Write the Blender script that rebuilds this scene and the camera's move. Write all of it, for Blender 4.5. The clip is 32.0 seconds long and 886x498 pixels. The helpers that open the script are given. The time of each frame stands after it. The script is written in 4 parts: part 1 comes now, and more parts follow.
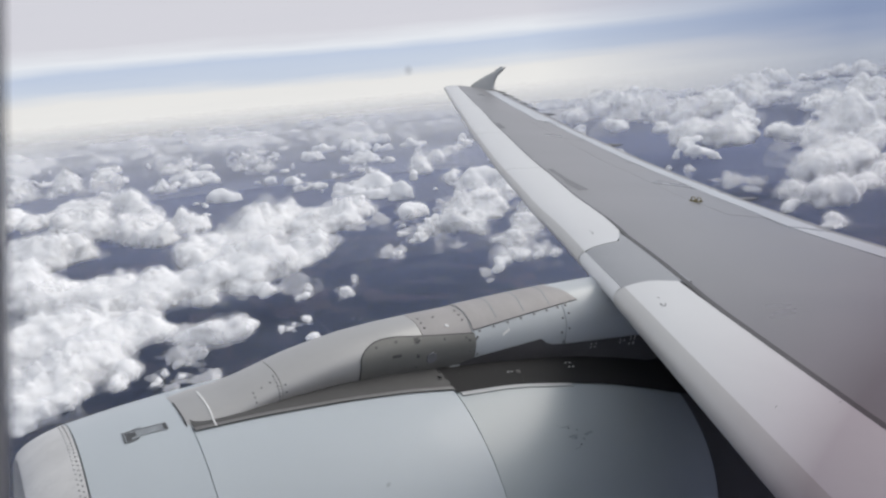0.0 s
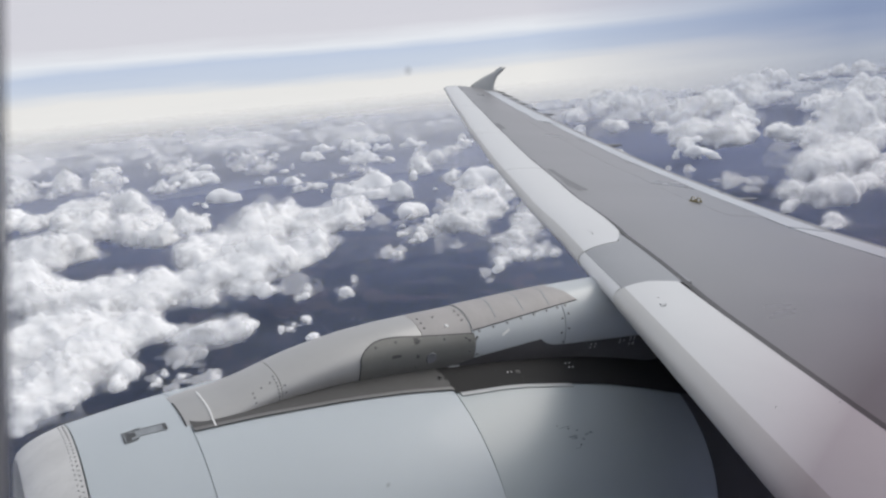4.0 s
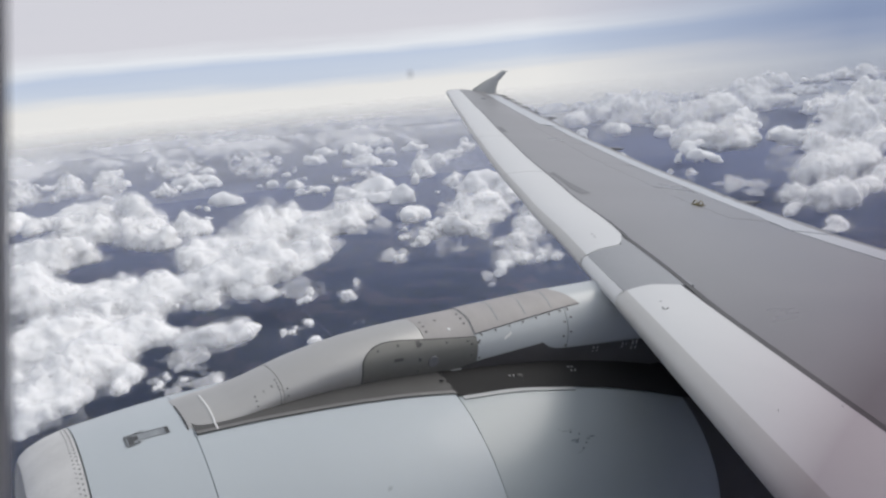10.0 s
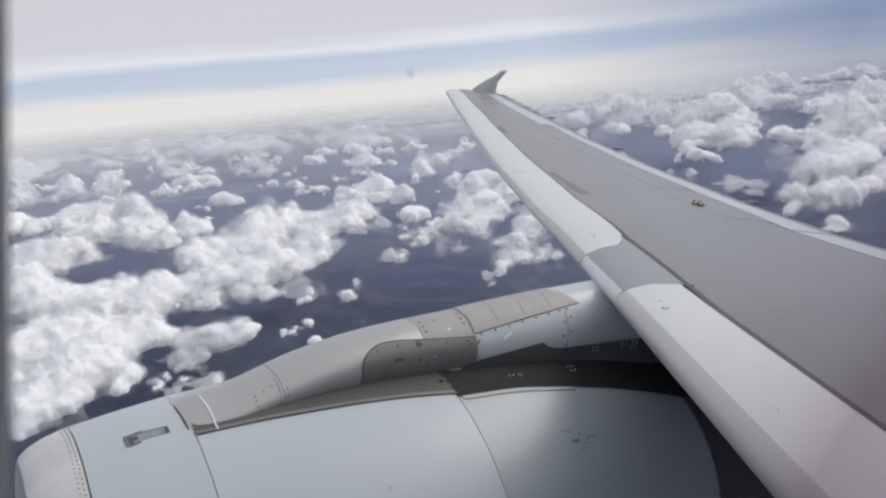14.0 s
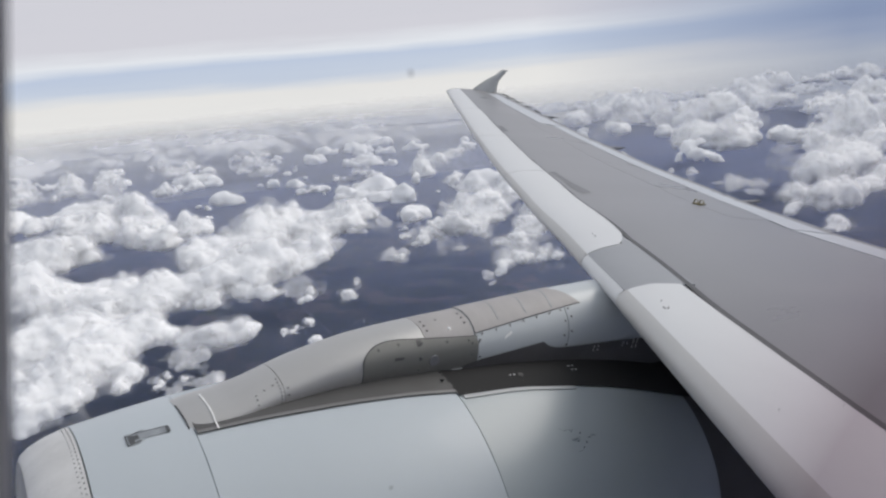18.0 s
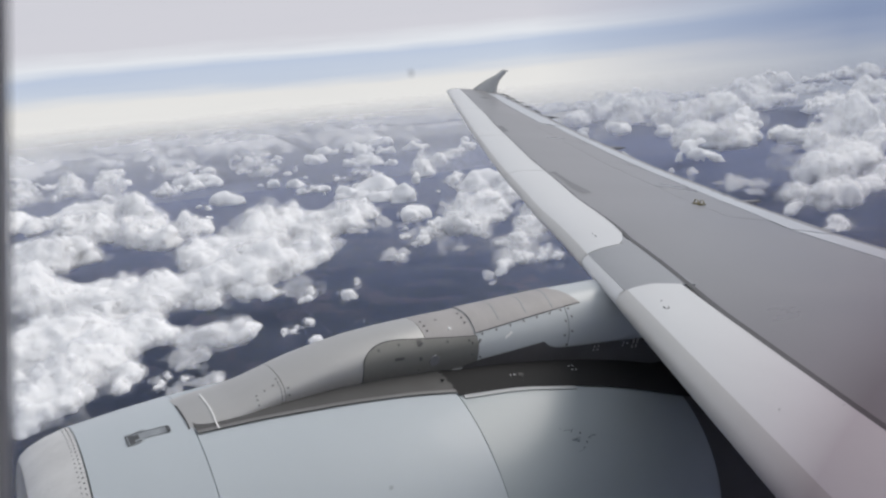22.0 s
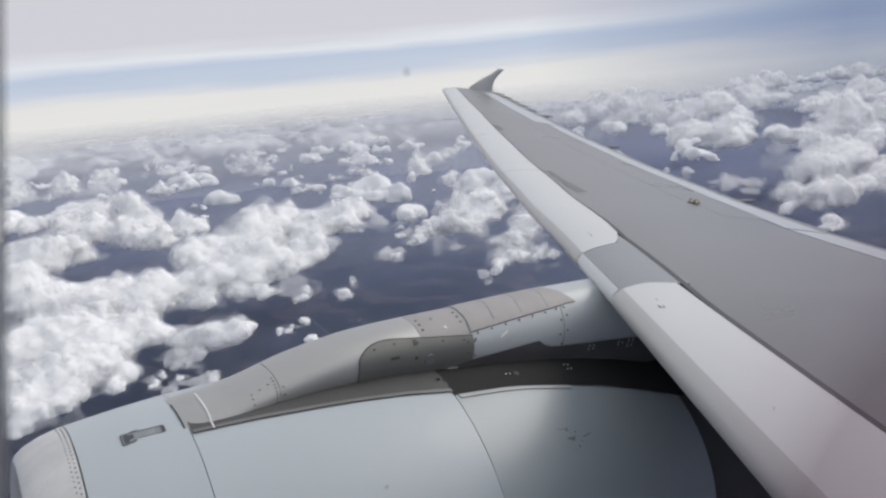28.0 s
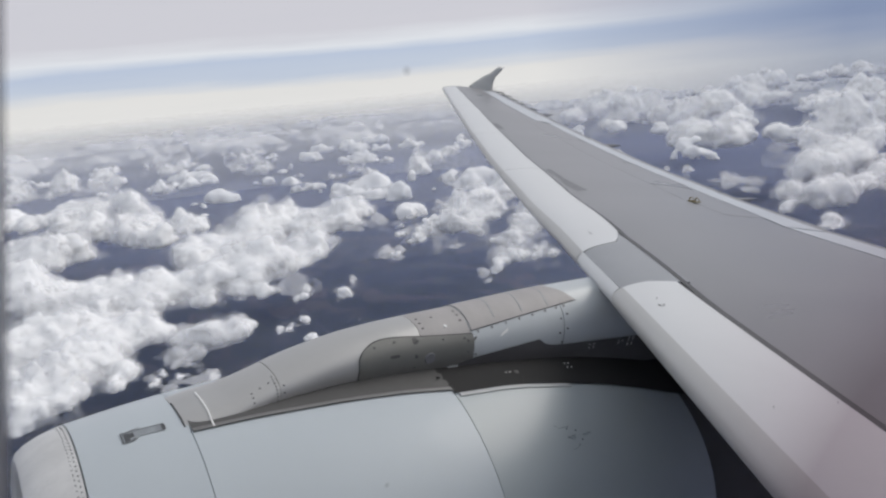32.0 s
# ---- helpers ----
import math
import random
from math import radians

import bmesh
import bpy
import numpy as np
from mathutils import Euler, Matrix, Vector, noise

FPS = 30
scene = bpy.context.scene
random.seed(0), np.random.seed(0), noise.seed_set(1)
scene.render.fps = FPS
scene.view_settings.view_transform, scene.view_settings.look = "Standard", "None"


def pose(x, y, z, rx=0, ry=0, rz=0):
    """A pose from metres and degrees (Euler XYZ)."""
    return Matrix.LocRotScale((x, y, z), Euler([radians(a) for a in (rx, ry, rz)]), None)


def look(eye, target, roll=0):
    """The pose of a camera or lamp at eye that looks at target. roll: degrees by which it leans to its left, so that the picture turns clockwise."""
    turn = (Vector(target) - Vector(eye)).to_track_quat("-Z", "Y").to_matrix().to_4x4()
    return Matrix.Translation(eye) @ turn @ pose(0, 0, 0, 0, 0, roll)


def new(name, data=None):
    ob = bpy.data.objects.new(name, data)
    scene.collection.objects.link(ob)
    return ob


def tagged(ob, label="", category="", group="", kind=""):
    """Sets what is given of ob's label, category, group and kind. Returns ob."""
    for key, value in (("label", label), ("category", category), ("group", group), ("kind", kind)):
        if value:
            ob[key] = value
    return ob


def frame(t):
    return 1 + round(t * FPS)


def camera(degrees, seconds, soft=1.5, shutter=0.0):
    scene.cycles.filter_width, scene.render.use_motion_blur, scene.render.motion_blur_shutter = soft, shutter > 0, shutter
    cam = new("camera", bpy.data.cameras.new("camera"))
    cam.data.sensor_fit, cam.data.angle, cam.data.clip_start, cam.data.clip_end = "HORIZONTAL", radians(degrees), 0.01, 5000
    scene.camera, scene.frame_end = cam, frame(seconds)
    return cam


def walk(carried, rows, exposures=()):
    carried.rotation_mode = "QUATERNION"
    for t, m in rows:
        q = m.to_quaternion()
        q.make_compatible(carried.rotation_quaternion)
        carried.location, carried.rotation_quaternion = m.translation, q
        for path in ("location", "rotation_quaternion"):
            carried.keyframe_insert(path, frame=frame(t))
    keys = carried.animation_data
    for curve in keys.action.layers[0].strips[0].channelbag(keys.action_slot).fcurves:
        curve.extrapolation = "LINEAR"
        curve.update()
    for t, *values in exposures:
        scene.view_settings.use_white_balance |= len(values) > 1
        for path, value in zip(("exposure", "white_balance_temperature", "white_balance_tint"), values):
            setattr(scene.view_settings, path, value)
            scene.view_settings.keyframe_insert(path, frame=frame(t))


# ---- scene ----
# The airliner's own axes: x aft, y outboard, z up through the cabin; it climbs in a slight bank.
BANK = Matrix.Rotation(radians(6.811), 4, Vector((0.3768, 0.9263, 0.0)))
cam = camera(58.7, 32.0, soft=2.4)
EYE = BANK @ pose(-1.931, 1.705, 0.573, 90 - 10.983, -1.575, -32.292)
# seconds, turn to the left and upward in degrees
SWAY = [
    (0, -0.189, -0.203),
    (0.5, -0.134, -0.199),
    (1, -0.182, -0.196),
    (1.5, -0.141, -0.186),
    (2, -0.189, -0.120),
    (2.5, -0.192, -0.141),
    (3, -0.192, -0.179),
    (3.5, -0.196, -0.182),
    (5.5, -0.261, -0.189),
    (6, -0.268, -0.189),
    (6.5, -0.306, -0.189),
    (7, -0.306, -0.189),
    (7.5, -0.368, -0.245),
    (8, -0.185, -0.189),
    (8.5, -0.120, -0.131),
    (9, -0.048, -0.055),
    (9.5, 0.011, 0.062),
    (10, -0.055, 0.059),
    (10.5, -0.062, 0.055),
    (11, -0.075, 0.114),
    (11.5, -0.141, 0.052),
    (12, -0.134, 0.010),
    (12.5, -0.127, 0.003),
    (13, -0.066, 0.010),
    (13.5, -0.069, 0.000),
    (14, -0.059, 0.048),
    (14.5, -0.072, 0.052),
    (16.5, -0.131, 0.000),
    (17, -0.127, -0.055),
    (17.5, -0.066, -0.055),
    (18, -0.010, 0.000),
    (18.5, 0.003, 0.007),
    (19, 0.000, 0.000),
    (19.5, -0.062, 0.000),
    (20, 0.000, 0.000),
    (20.5, 0.000, 0.000),
    (21, 0.007, 0.000),
    (21.5, 0.011, 0.000),
    (22, 0.007, 0.000),
    (22.5, 0.007, 0.007),
    (23, 0.003, 0.062),
    (23.5, 0.003, 0.052),
    (24, -0.116, -0.004),
    (24.5, -0.062, 0.062),
    (25, -0.120, 0.011),
    (25.5, -0.071, 0.062),
    (27.5, -0.319, -0.066),
    (28, -0.319, -0.066),
    (28.5, -0.327, -0.113),
    (29, -0.323, -0.127),
    (29.5, -0.306, -0.134),
    (30, -0.319, -0.168),
    (30.5, -0.241, -0.116),
    (31, -0.319, -0.134),
    (31.5, -0.371, -0.168),
    (32, -0.313, -0.171),
]
walk(cam, [(t, EYE @ pose(0, 0, 0, up, left, 0)) for t, left, up in SWAY], [(0, -0.06), (6, -0.06), (14, -0.11), (25, -0.11), (28, -0.12), (32, -0.16)])

# ---- world and sun ----
SUN_DIR = Vector((0.84, -0.10, 0.58)).normalized()
world = bpy.data.worlds.new("sky")
scene.world = world
world.use_nodes = True
wn = world.node_tree
sky = wn.nodes.new("ShaderNodeTexSky")
sky.sky_type, sky.sun_disc = "NISHITA", False
sky.sun_elevation = math.asin(SUN_DIR.z)
sky.sun_rotation = math.atan2(SUN_DIR.x, SUN_DIR.y)
sky.altitude, sky.air_density, sky.dust_density, sky.ozone_density = 3000, 1.0, 3.0, 1.0
# the sky is veiled by a thin sheet of high cloud
veil = wn.nodes.new("ShaderNodeMix")
veil.data_type = "RGBA"
veil.inputs[0].default_value = 0.72
veil.inputs[7].default_value = (5.12, 5.2, 5.42, 1)
wn.links.new(sky.outputs[0], veil.inputs[6])
wn.links.new(veil.outputs[2], wn.nodes["Background"].inputs[0])
wn.nodes["Background"].inputs[1].default_value = 0.142
sun = new("sun", bpy.data.lights.new("sun", "SUN"))
sun.data.energy, sun.data.angle, sun.data.color = 1.8, radians(40), (1.0, 0.95, 0.88)
sun.matrix_world = look(SUN_DIR * 50, (0, 0, 0))
# room for light to pass the many thin veils of cloud and haze
scene.cycles.transparent_max_bounces = 64


# ---- materials ----
def material(name):
    m = bpy.data.materials.new(name)
    m.use_nodes = True
    nt = m.node_tree
    nt.nodes.clear()
    out = nt.nodes.new("ShaderNodeOutputMaterial")
    return m, nt, out


def node(nt, kind, **values):
    n = nt.nodes.new(kind)
    for key, value in values.items():
        n.inputs[key].default_value = value
    return n


def math_node(nt, op, a, b=None, clamp=False):
    n = nt.nodes.new("ShaderNodeMath")
    n.operation, n.use_clamp = op, clamp
    for i, v in enumerate((a, b)):
        if v is None:
            continue
        if isinstance(v, (int, float)):
            n.inputs[i].default_value = v
        else:
            nt.links.new(v, n.inputs[i])
    return n.outputs[0]


def ramp(nt, source, stops):
    n = nt.nodes.new("ShaderNodeValToRGB")
    e = n.color_ramp.elements
    while len(e) < len(stops):
        e.new(0.5)
    for el, (p, c) in zip(e, stops):
        el.position, el.color = p, (*c, 1) if len(c) == 3 else c
    nt.links.new(source, n.inputs[0])
    return n.outputs[0]


def mix_rgb(nt, fac, a, b, mode="MIX"):
    n = nt.nodes.new("ShaderNodeMix")
    n.data_type, n.blend_type = "RGBA", mode
    for sock, v in ((n.inputs[0], fac), (n.inputs[6], a), (n.inputs[7], b)):
        if isinstance(v, (int, float)):
            sock.default_value = v
        elif isinstance(v, tuple):
            sock.default_value = (*v, 1)
        else:
            nt.links.new(v, sock)
    return n.outputs[2]


def paint(name, base, rough=0.35, metal=0.0, vary=0.08, streak=(1, 1, 1), scale=3.0, bump=0.02, coat=0.0, dirt=(0.3, 0.28, 0.26), dirty=0.0):
    """Painted or bare metal with large stains, fine grain and slight unevenness."""
    m, nt, out = material(name)
    b = node(nt, "ShaderNodeBsdfPrincipled", Roughness=rough, Metallic=metal)
    b.inputs["Coat Weight"].default_value = coat
    tc = nt.nodes.new("ShaderNodeTexCoord")
    mp = node(nt, "ShaderNodeMapping", Scale=streak)
    nt.links.new(tc.outputs["Object"], mp.inputs[0])
    big = node(nt, "ShaderNodeTexNoise", Scale=scale, Detail=5.0, Roughness=0.6)
    fine = node(nt, "ShaderNodeTexNoise", Scale=scale * 22, Detail=3.0)
    nt.links.new(mp.outputs[0], big.inputs["Vector"])
    nt.links.new(mp.outputs[0], fine.inputs["Vector"])
    lo = tuple(c * (1 - vary * 1.5) for c in base)
    hi = tuple(min(1, c * (1 + vary)) for c in base)
    col = ramp(nt, big.outputs["Fac"], [(0.15, lo), (0.85, hi)])
    col = mix_rgb(nt, math_node(nt, "MULTIPLY", fine.outputs["Fac"], vary), col, lo)
    if dirty:
        sp = node(nt, "ShaderNodeTexNoise", Scale=scale * 2.3, Detail=8.0, Roughness=0.7)
        nt.links.new(mp.outputs[0], sp.inputs["Vector"])
        f = ramp(nt, sp.outputs["Fac"], [(0.52, (0, 0, 0)), (0.75, (dirty, dirty, dirty))])
        col = mix_rgb(nt, f, col, dirt)
    nt.links.new(col, b.inputs["Base Color"])
    r = math_node(nt, "ADD", math_node(nt, "MULTIPLY", big.outputs["Fac"], 0.2), rough - 0.1)
    nt.links.new(r, b.inputs["Roughness"])
    bp = node(nt, "ShaderNodeBump", Strength=bump, Distance=0.02)
    nt.links.new(big.outputs["Fac"], bp.inputs["Height"])
    nt.links.new(bp.outputs[0], b.inputs["Normal"])
    nt.links.new(b.outputs[0], out.inputs[0])
    return m


WING_GREY = paint("wing_grey_paint", (0.262, 0.257, 0.262), 0.30, vary=0.13, streak=(0.3, 1, 1), scale=1.1, bump=0.05, dirty=0.04, dirt=(0.22, 0.22, 0.23))
EDGE_GREY = paint("fixed_edge_grey_paint", (0.35, 0.357, 0.37), 0.35, vary=0.08, scale=2.5, dirty=0.15, dirt=(0.28, 0.28, 0.29))
SLAT_WHITE = paint("slat_pale_paint", (0.735, 0.738, 0.733), 0.32, vary=0.03, streak=(1, 0.5, 1), scale=2.0, dirty=0.06, dirt=(0.5, 0.5, 0.5))
# slat noses toned darker than the tops: their shade put into the colour
SLAT_NOSE = paint("slat_nose_shade_tone", (0.60, 0.59, 0.565), 0.38, metal=0.25, vary=0.05, streak=(1, 0.4, 1), scale=2.5, dirty=0.1, dirt=(0.45, 0.44, 0.42))
FLAP_PALE = paint("flap_pale_paint", (0.55, 0.57, 0.6), 0.35, vary=0.06, streak=(0.4, 1, 1), scale=2.0, dirty=0.15, dirt=(0.35, 0.36, 0.38))
FENCE_GREY = paint("tip_fence_grey_paint", (0.42, 0.43, 0.43), 0.4, vary=0.05, scale=3.0)
SEAL = paint("dark_rubber_seal", (0.10, 0.10, 0.105), 0.6, vary=0.15, scale=8)
GAP = paint("dark_gap", (0.03, 0.03, 0.033), 0.7, vary=0.2, scale=6)
NACELLE = paint("nacelle_pale_blue_paint", (0.51, 0.555, 0.58), 0.42, vary=0.025, scale=1.4, bump=0.012, coat=0.1, dirty=0.04, dirt=(0.4, 0.43, 0.45))
# greyer panel than the fan cowl, darkened further for the wing's shade
REVERSER = paint("reverser_shaded_grey_blue", (0.40, 0.44, 0.45), 0.36, vary=0.03, scale=1.2, bump=0.012, coat=0.1, dirty=0.06, dirt=(0.4, 0.43, 0.44))
LIP_METAL = paint("bare_lip_metal", (0.74, 0.73, 0.71), 0.5, metal=0.35, vary=0.12, scale=5.0, dirty=0.25, dirt=(0.45, 0.44, 0.42))
PYLON_METAL = paint("pylon_silver_paint", (0.52, 0.512, 0.495), 0.38, metal=0.45, vary=0.06, streak=(0.5, 1, 1), scale=3.0, dirty=0.1)
PYLON_WHITE = paint("pylon_pale_paint", (0.55, 0.58, 0.59), 0.3, vary=0.04, scale=3.0, dirty=0.08, dirt=(0.4, 0.4, 0.4))
OLIVE_METAL = paint("heat_tinted_panel", (0.23, 0.228, 0.21), 0.5, metal=0.2, vary=0.1, scale=4.0, dirty=0.2, dirt=(0.17, 0.165, 0.15))
STAINED = paint("brown_stained_panel", (0.42, 0.40, 0.39), 0.55, metal=0.0, vary=0.1, streak=(2.5, 1, 1), scale=3.0, dirty=0.3, dirt=(0.33, 0.30, 0.285))
# dark metal, its tone deepened for the shade under the pylon
SHADED_METAL = paint("shaded_pylon_underside", (0.125, 0.12, 0.12), 0.85, metal=0.0, vary=0.15, scale=4.0)
# near-black that stands for the shade in the gap over the cowl
LEDGE_SHADE = paint("ledge_shade_black", (0.02, 0.0195, 0.0195), 0.85, vary=0.2, scale=5.0)
RIVET = paint("rivet_metal", (0.14, 0.14, 0.14), 0.5, metal=0.4, vary=0.1, scale=30)
STRIP_GREY = paint("strip_dull_metal", (0.105, 0.103, 0.10), 0.55, metal=0.2, vary=0.12, streak=(0.6, 1, 1), scale=5.0, dirty=0.3, dirt=(0.15, 0.147, 0.143))
FOOT_METAL = paint("foot_strip_metal", (0.22, 0.215, 0.21), 0.5, metal=0.2, vary=0.12, streak=(0.6, 1, 1), scale=6.0, dirty=0.25, dirt=(0.15, 0.147, 0.143))
STRIP_WHITE = paint("white_seal_strip", (0.85, 0.85, 0.83), 0.4, vary=0.05, scale=10)
INK = paint("faded_stencil_ink", (0.10, 0.115, 0.125), 0.6, vary=0.2, scale=20)
EMBLEM = paint("worn_emblem_grey", (0.34, 0.365, 0.385), 0.55, vary=0.3, scale=14, dirty=0.5, dirt=(0.42, 0.46, 0.48))
YELLOW = paint("yellow_hook_paint", (0.2, 0.16, 0.05), 0.45, vary=0.2, scale=20)
MARK = paint("marking_ink", (0.035, 0.035, 0.038), 0.6, vary=0.1, scale=20)
SCUFF = paint("scuffed_grey_paint", (0.235, 0.235, 0.245), 0.55, vary=0.25, scale=9.0, dirty=0.4, dirt=(0.3, 0.3, 0.31))
SCUFF_DARK = paint("dark_worn_print", (0.09, 0.095, 0.10), 0.6, vary=0.35, scale=25.0, dirty=0.5, dirt=(0.3, 0.32, 0.33))
FUSELAGE = paint("fuselage_white_paint", (0.70, 0.71, 0.72), 0.3, vary=0.03, scale=1.5)
CABIN = paint("cabin_lining", (0.78, 0.76, 0.77), 0.6, vary=0.05, scale=6)


# ---- mesh helpers ----
def mesh_from(name, verts, faces, mat, parent=None, label="", smooth=True):
    me = bpy.data.meshes.new(name)
    me.from_pydata([tuple(v) for v in verts], [], faces)
    me.update()
    if smooth:
        me.shade_smooth()
        me.set_sharp_from_angle(angle=radians(38))
    ob = new(name, me)
    me.materials.append(mat)
    if parent is not None:
        ob.parent = parent
    if label:
        tagged(ob, label)
    return ob


def part(name, bm, mat, parent, label="", smooth=False):
    me = bpy.data.meshes.new(name)
    bmesh.ops.recalc_face_normals(bm, faces=bm.faces)
    bm.to_mesh(me)
    bm.free()
    if smooth:
        me.shade_smooth()
    ob = new(name, me)
    me.materials.append(mat)
    ob.parent = parent
    if label:
        tagged(ob, label)
    return ob


def thing(name, label, category, group="", kind="", at=BANK):
    e = new(name)
    e.matrix_world = at
    e.empty_display_size = 0.2
    return tagged(e, label, category, group, kind)


def sheet(name, fn, us, vs, mat, parent, label="", thick=0.0, smooth=True):
    """A surface over a grid of two parameters; with thick, it gets a rim turned back along the normal."""
    nu, nv = len(us), len(vs)
    P = [[Vector(fn(u, v)) for v in vs] for u in us]
    verts = [p for row in P for p in row]
    faces = [(i * nv + j, i * nv + j + 1, (i + 1) * nv + j + 1, (i + 1) * nv + j) for i in range(nu - 1) for j in range(nv - 1)]
    if thick:
        edge = [(i, 0) for i in range(nu)] + [(nu - 1, j) for j in range(1, nv)] + [(i, nv - 1) for i in range(nu - 2, -1, -1)] + [(0, j) for j in range(nv - 2, 0, -1)]
        base = len(verts)
        for i, j in edge:
            a = P[min(i + 1, nu - 1)][j] - P[max(i - 1, 0)][j]
            b = P[i][min(j + 1, nv - 1)] - P[i][max(j - 1, 0)]
            nrm = a.cross(b)
            nrm = nrm.normalized() if nrm.length > 1e-9 else Vector((0, 0, 1))
            verts.append(P[i][j] - nrm * thick)
        n = len(edge)
        for k in range(n):
            i, j = edge[k]
            i2, j2 = edge[(k + 1) % n]
            faces.append((i2 * nv + j2, i * nv + j, base + k, base + (k + 1) % n))
    return mesh_from(name, verts, faces, mat, parent, label, smooth)


def frange(a, b, n):
    return [a + (b - a) * i / (n - 1) for i in range(n)]


def box(bm, c, s, bevel=0.0, rot=None):
    r = bmesh.ops.create_cube(bm, size=1.0)
    m = Matrix.Translation(c) @ (rot or Matrix()) @ Matrix.Diagonal((*s, 1))
    bmesh.ops.transform(bm, matrix=m, verts=r["verts"])
    if bevel:
        es = list({e for v in r["verts"] for e in v.link_edges})
        bmesh.ops.bevel(bm, geom=es, offset=bevel, segments=2, affect="EDGES", profile=0.5)
    return bm


# ---- distance: ground, haze, sky ----
GROUND_Z = -330.0


def disc(name, z, radius, mat, label, category, rings=24, seg=96, inner=0.0):
    rs = [inner] + [radius * ((i + 1) / rings) ** 1.6 for i in range(rings)]
    verts, faces = [(0, 0, z)], []
    for r in rs[1:]:
        verts += [(r * math.cos(2 * math.pi * k / seg), r * math.sin(2 * math.pi * k / seg), z) for k in range(seg)]
    for k in range(seg):
        faces.append((0, 1 + k, 1 + (k + 1) % seg))
    for i in range(len(rs) - 2):
        a, b = 1 + i * seg, 1 + (i + 1) * seg
        for k in range(seg):
            faces.append((a + k, b + k, b + (k + 1) % seg, a + (k + 1) % seg))
    ob = mesh_from(name, verts, faces, mat)
    return tagged(ob, label, category, kind="structure")


def ground_material():
    m, nt, out = material("farmland")
    b = node(nt, "ShaderNodeBsdfPrincipled", Roughness=0.95)
    b.inputs["Specular IOR Level"].default_value = 0.1
    tc = nt.nodes.new("ShaderNodeTexCoord")
    mp = node(nt, "ShaderNodeMapping", Scale=(1 / 40, 1 / 58, 0.001), Rotation=(0, 0, 0.5))
    nt.links.new(tc.outputs["Object"], mp.inputs[0])
    cell = node(nt, "ShaderNodeTexVoronoi", Scale=1.0, Randomness=0.75)
    cell.distance = "CHEBYCHEV"
    nt.links.new(mp.outputs[0], cell.inputs["Vector"])
    sep = nt.nodes.new("ShaderNodeSeparateColor")
    nt.links.new(cell.outputs["Color"], sep.inputs[0])
    fields = ramp(nt, sep.outputs[0], [(0.0, (0.018, 0.026, 0.022)), (0.4, (0.045, 0.055, 0.036)), (0.65, (0.085, 0.085, 0.075)), (0.8, (0.13, 0.112, 0.098)), (1.0, (0.085, 0.10, 0.05))])
    wood = node(nt, "ShaderNodeTexNoise", Scale=0.013, Detail=8.0, Roughness=0.65)
    nt.links.new(tc.outputs["Object"], wood.inputs["Vector"])
    wf = ramp(nt, wood.outputs["Fac"], [(0.46, (0.0, 0.0, 0.0)), (0.60, (0.9, 0.9, 0.9))])
    col = mix_rgb(nt, wf, fields, (0.026, 0.036, 0.028))
    fine = node(nt, "ShaderNodeTexNoise", Scale=0.12, Detail=5.0)
    nt.links.new(tc.outputs["Object"], fine.inputs["Vector"])
    col = mix_rgb(nt, math_node(nt, "MULTIPLY", fine.outputs["Fac"], 0.3), col, (0.035, 0.042, 0.036))
    nt.links.new(col, b.inputs["Base Color"])
    nt.links.new(b.outputs[0], out.inputs[0])
    return m


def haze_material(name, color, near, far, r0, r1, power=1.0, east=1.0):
    """Distance haze painted on a thin sheet, clear near the airliner, denser far out."""
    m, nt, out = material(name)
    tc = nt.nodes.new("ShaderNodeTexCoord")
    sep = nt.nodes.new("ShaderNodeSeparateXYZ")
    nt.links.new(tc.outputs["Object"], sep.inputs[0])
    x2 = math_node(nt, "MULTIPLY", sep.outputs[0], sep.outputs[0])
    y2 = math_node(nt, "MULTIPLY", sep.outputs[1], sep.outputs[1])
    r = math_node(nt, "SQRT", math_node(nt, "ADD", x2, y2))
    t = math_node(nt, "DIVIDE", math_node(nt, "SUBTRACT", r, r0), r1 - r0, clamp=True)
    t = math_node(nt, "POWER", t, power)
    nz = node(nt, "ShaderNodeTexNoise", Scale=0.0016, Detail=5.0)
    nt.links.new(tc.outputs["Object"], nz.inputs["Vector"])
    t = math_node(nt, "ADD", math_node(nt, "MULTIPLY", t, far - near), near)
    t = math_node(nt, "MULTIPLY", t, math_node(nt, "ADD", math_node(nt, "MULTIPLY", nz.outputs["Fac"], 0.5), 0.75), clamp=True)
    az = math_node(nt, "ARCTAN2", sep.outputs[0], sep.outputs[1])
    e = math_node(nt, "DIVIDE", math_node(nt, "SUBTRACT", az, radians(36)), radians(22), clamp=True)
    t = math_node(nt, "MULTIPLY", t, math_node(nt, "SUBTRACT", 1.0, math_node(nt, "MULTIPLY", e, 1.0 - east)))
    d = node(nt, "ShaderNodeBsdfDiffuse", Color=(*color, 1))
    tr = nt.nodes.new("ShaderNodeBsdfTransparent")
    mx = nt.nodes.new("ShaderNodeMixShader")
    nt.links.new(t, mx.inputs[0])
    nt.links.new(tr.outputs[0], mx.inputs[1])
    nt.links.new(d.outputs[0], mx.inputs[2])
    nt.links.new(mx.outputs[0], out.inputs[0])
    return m


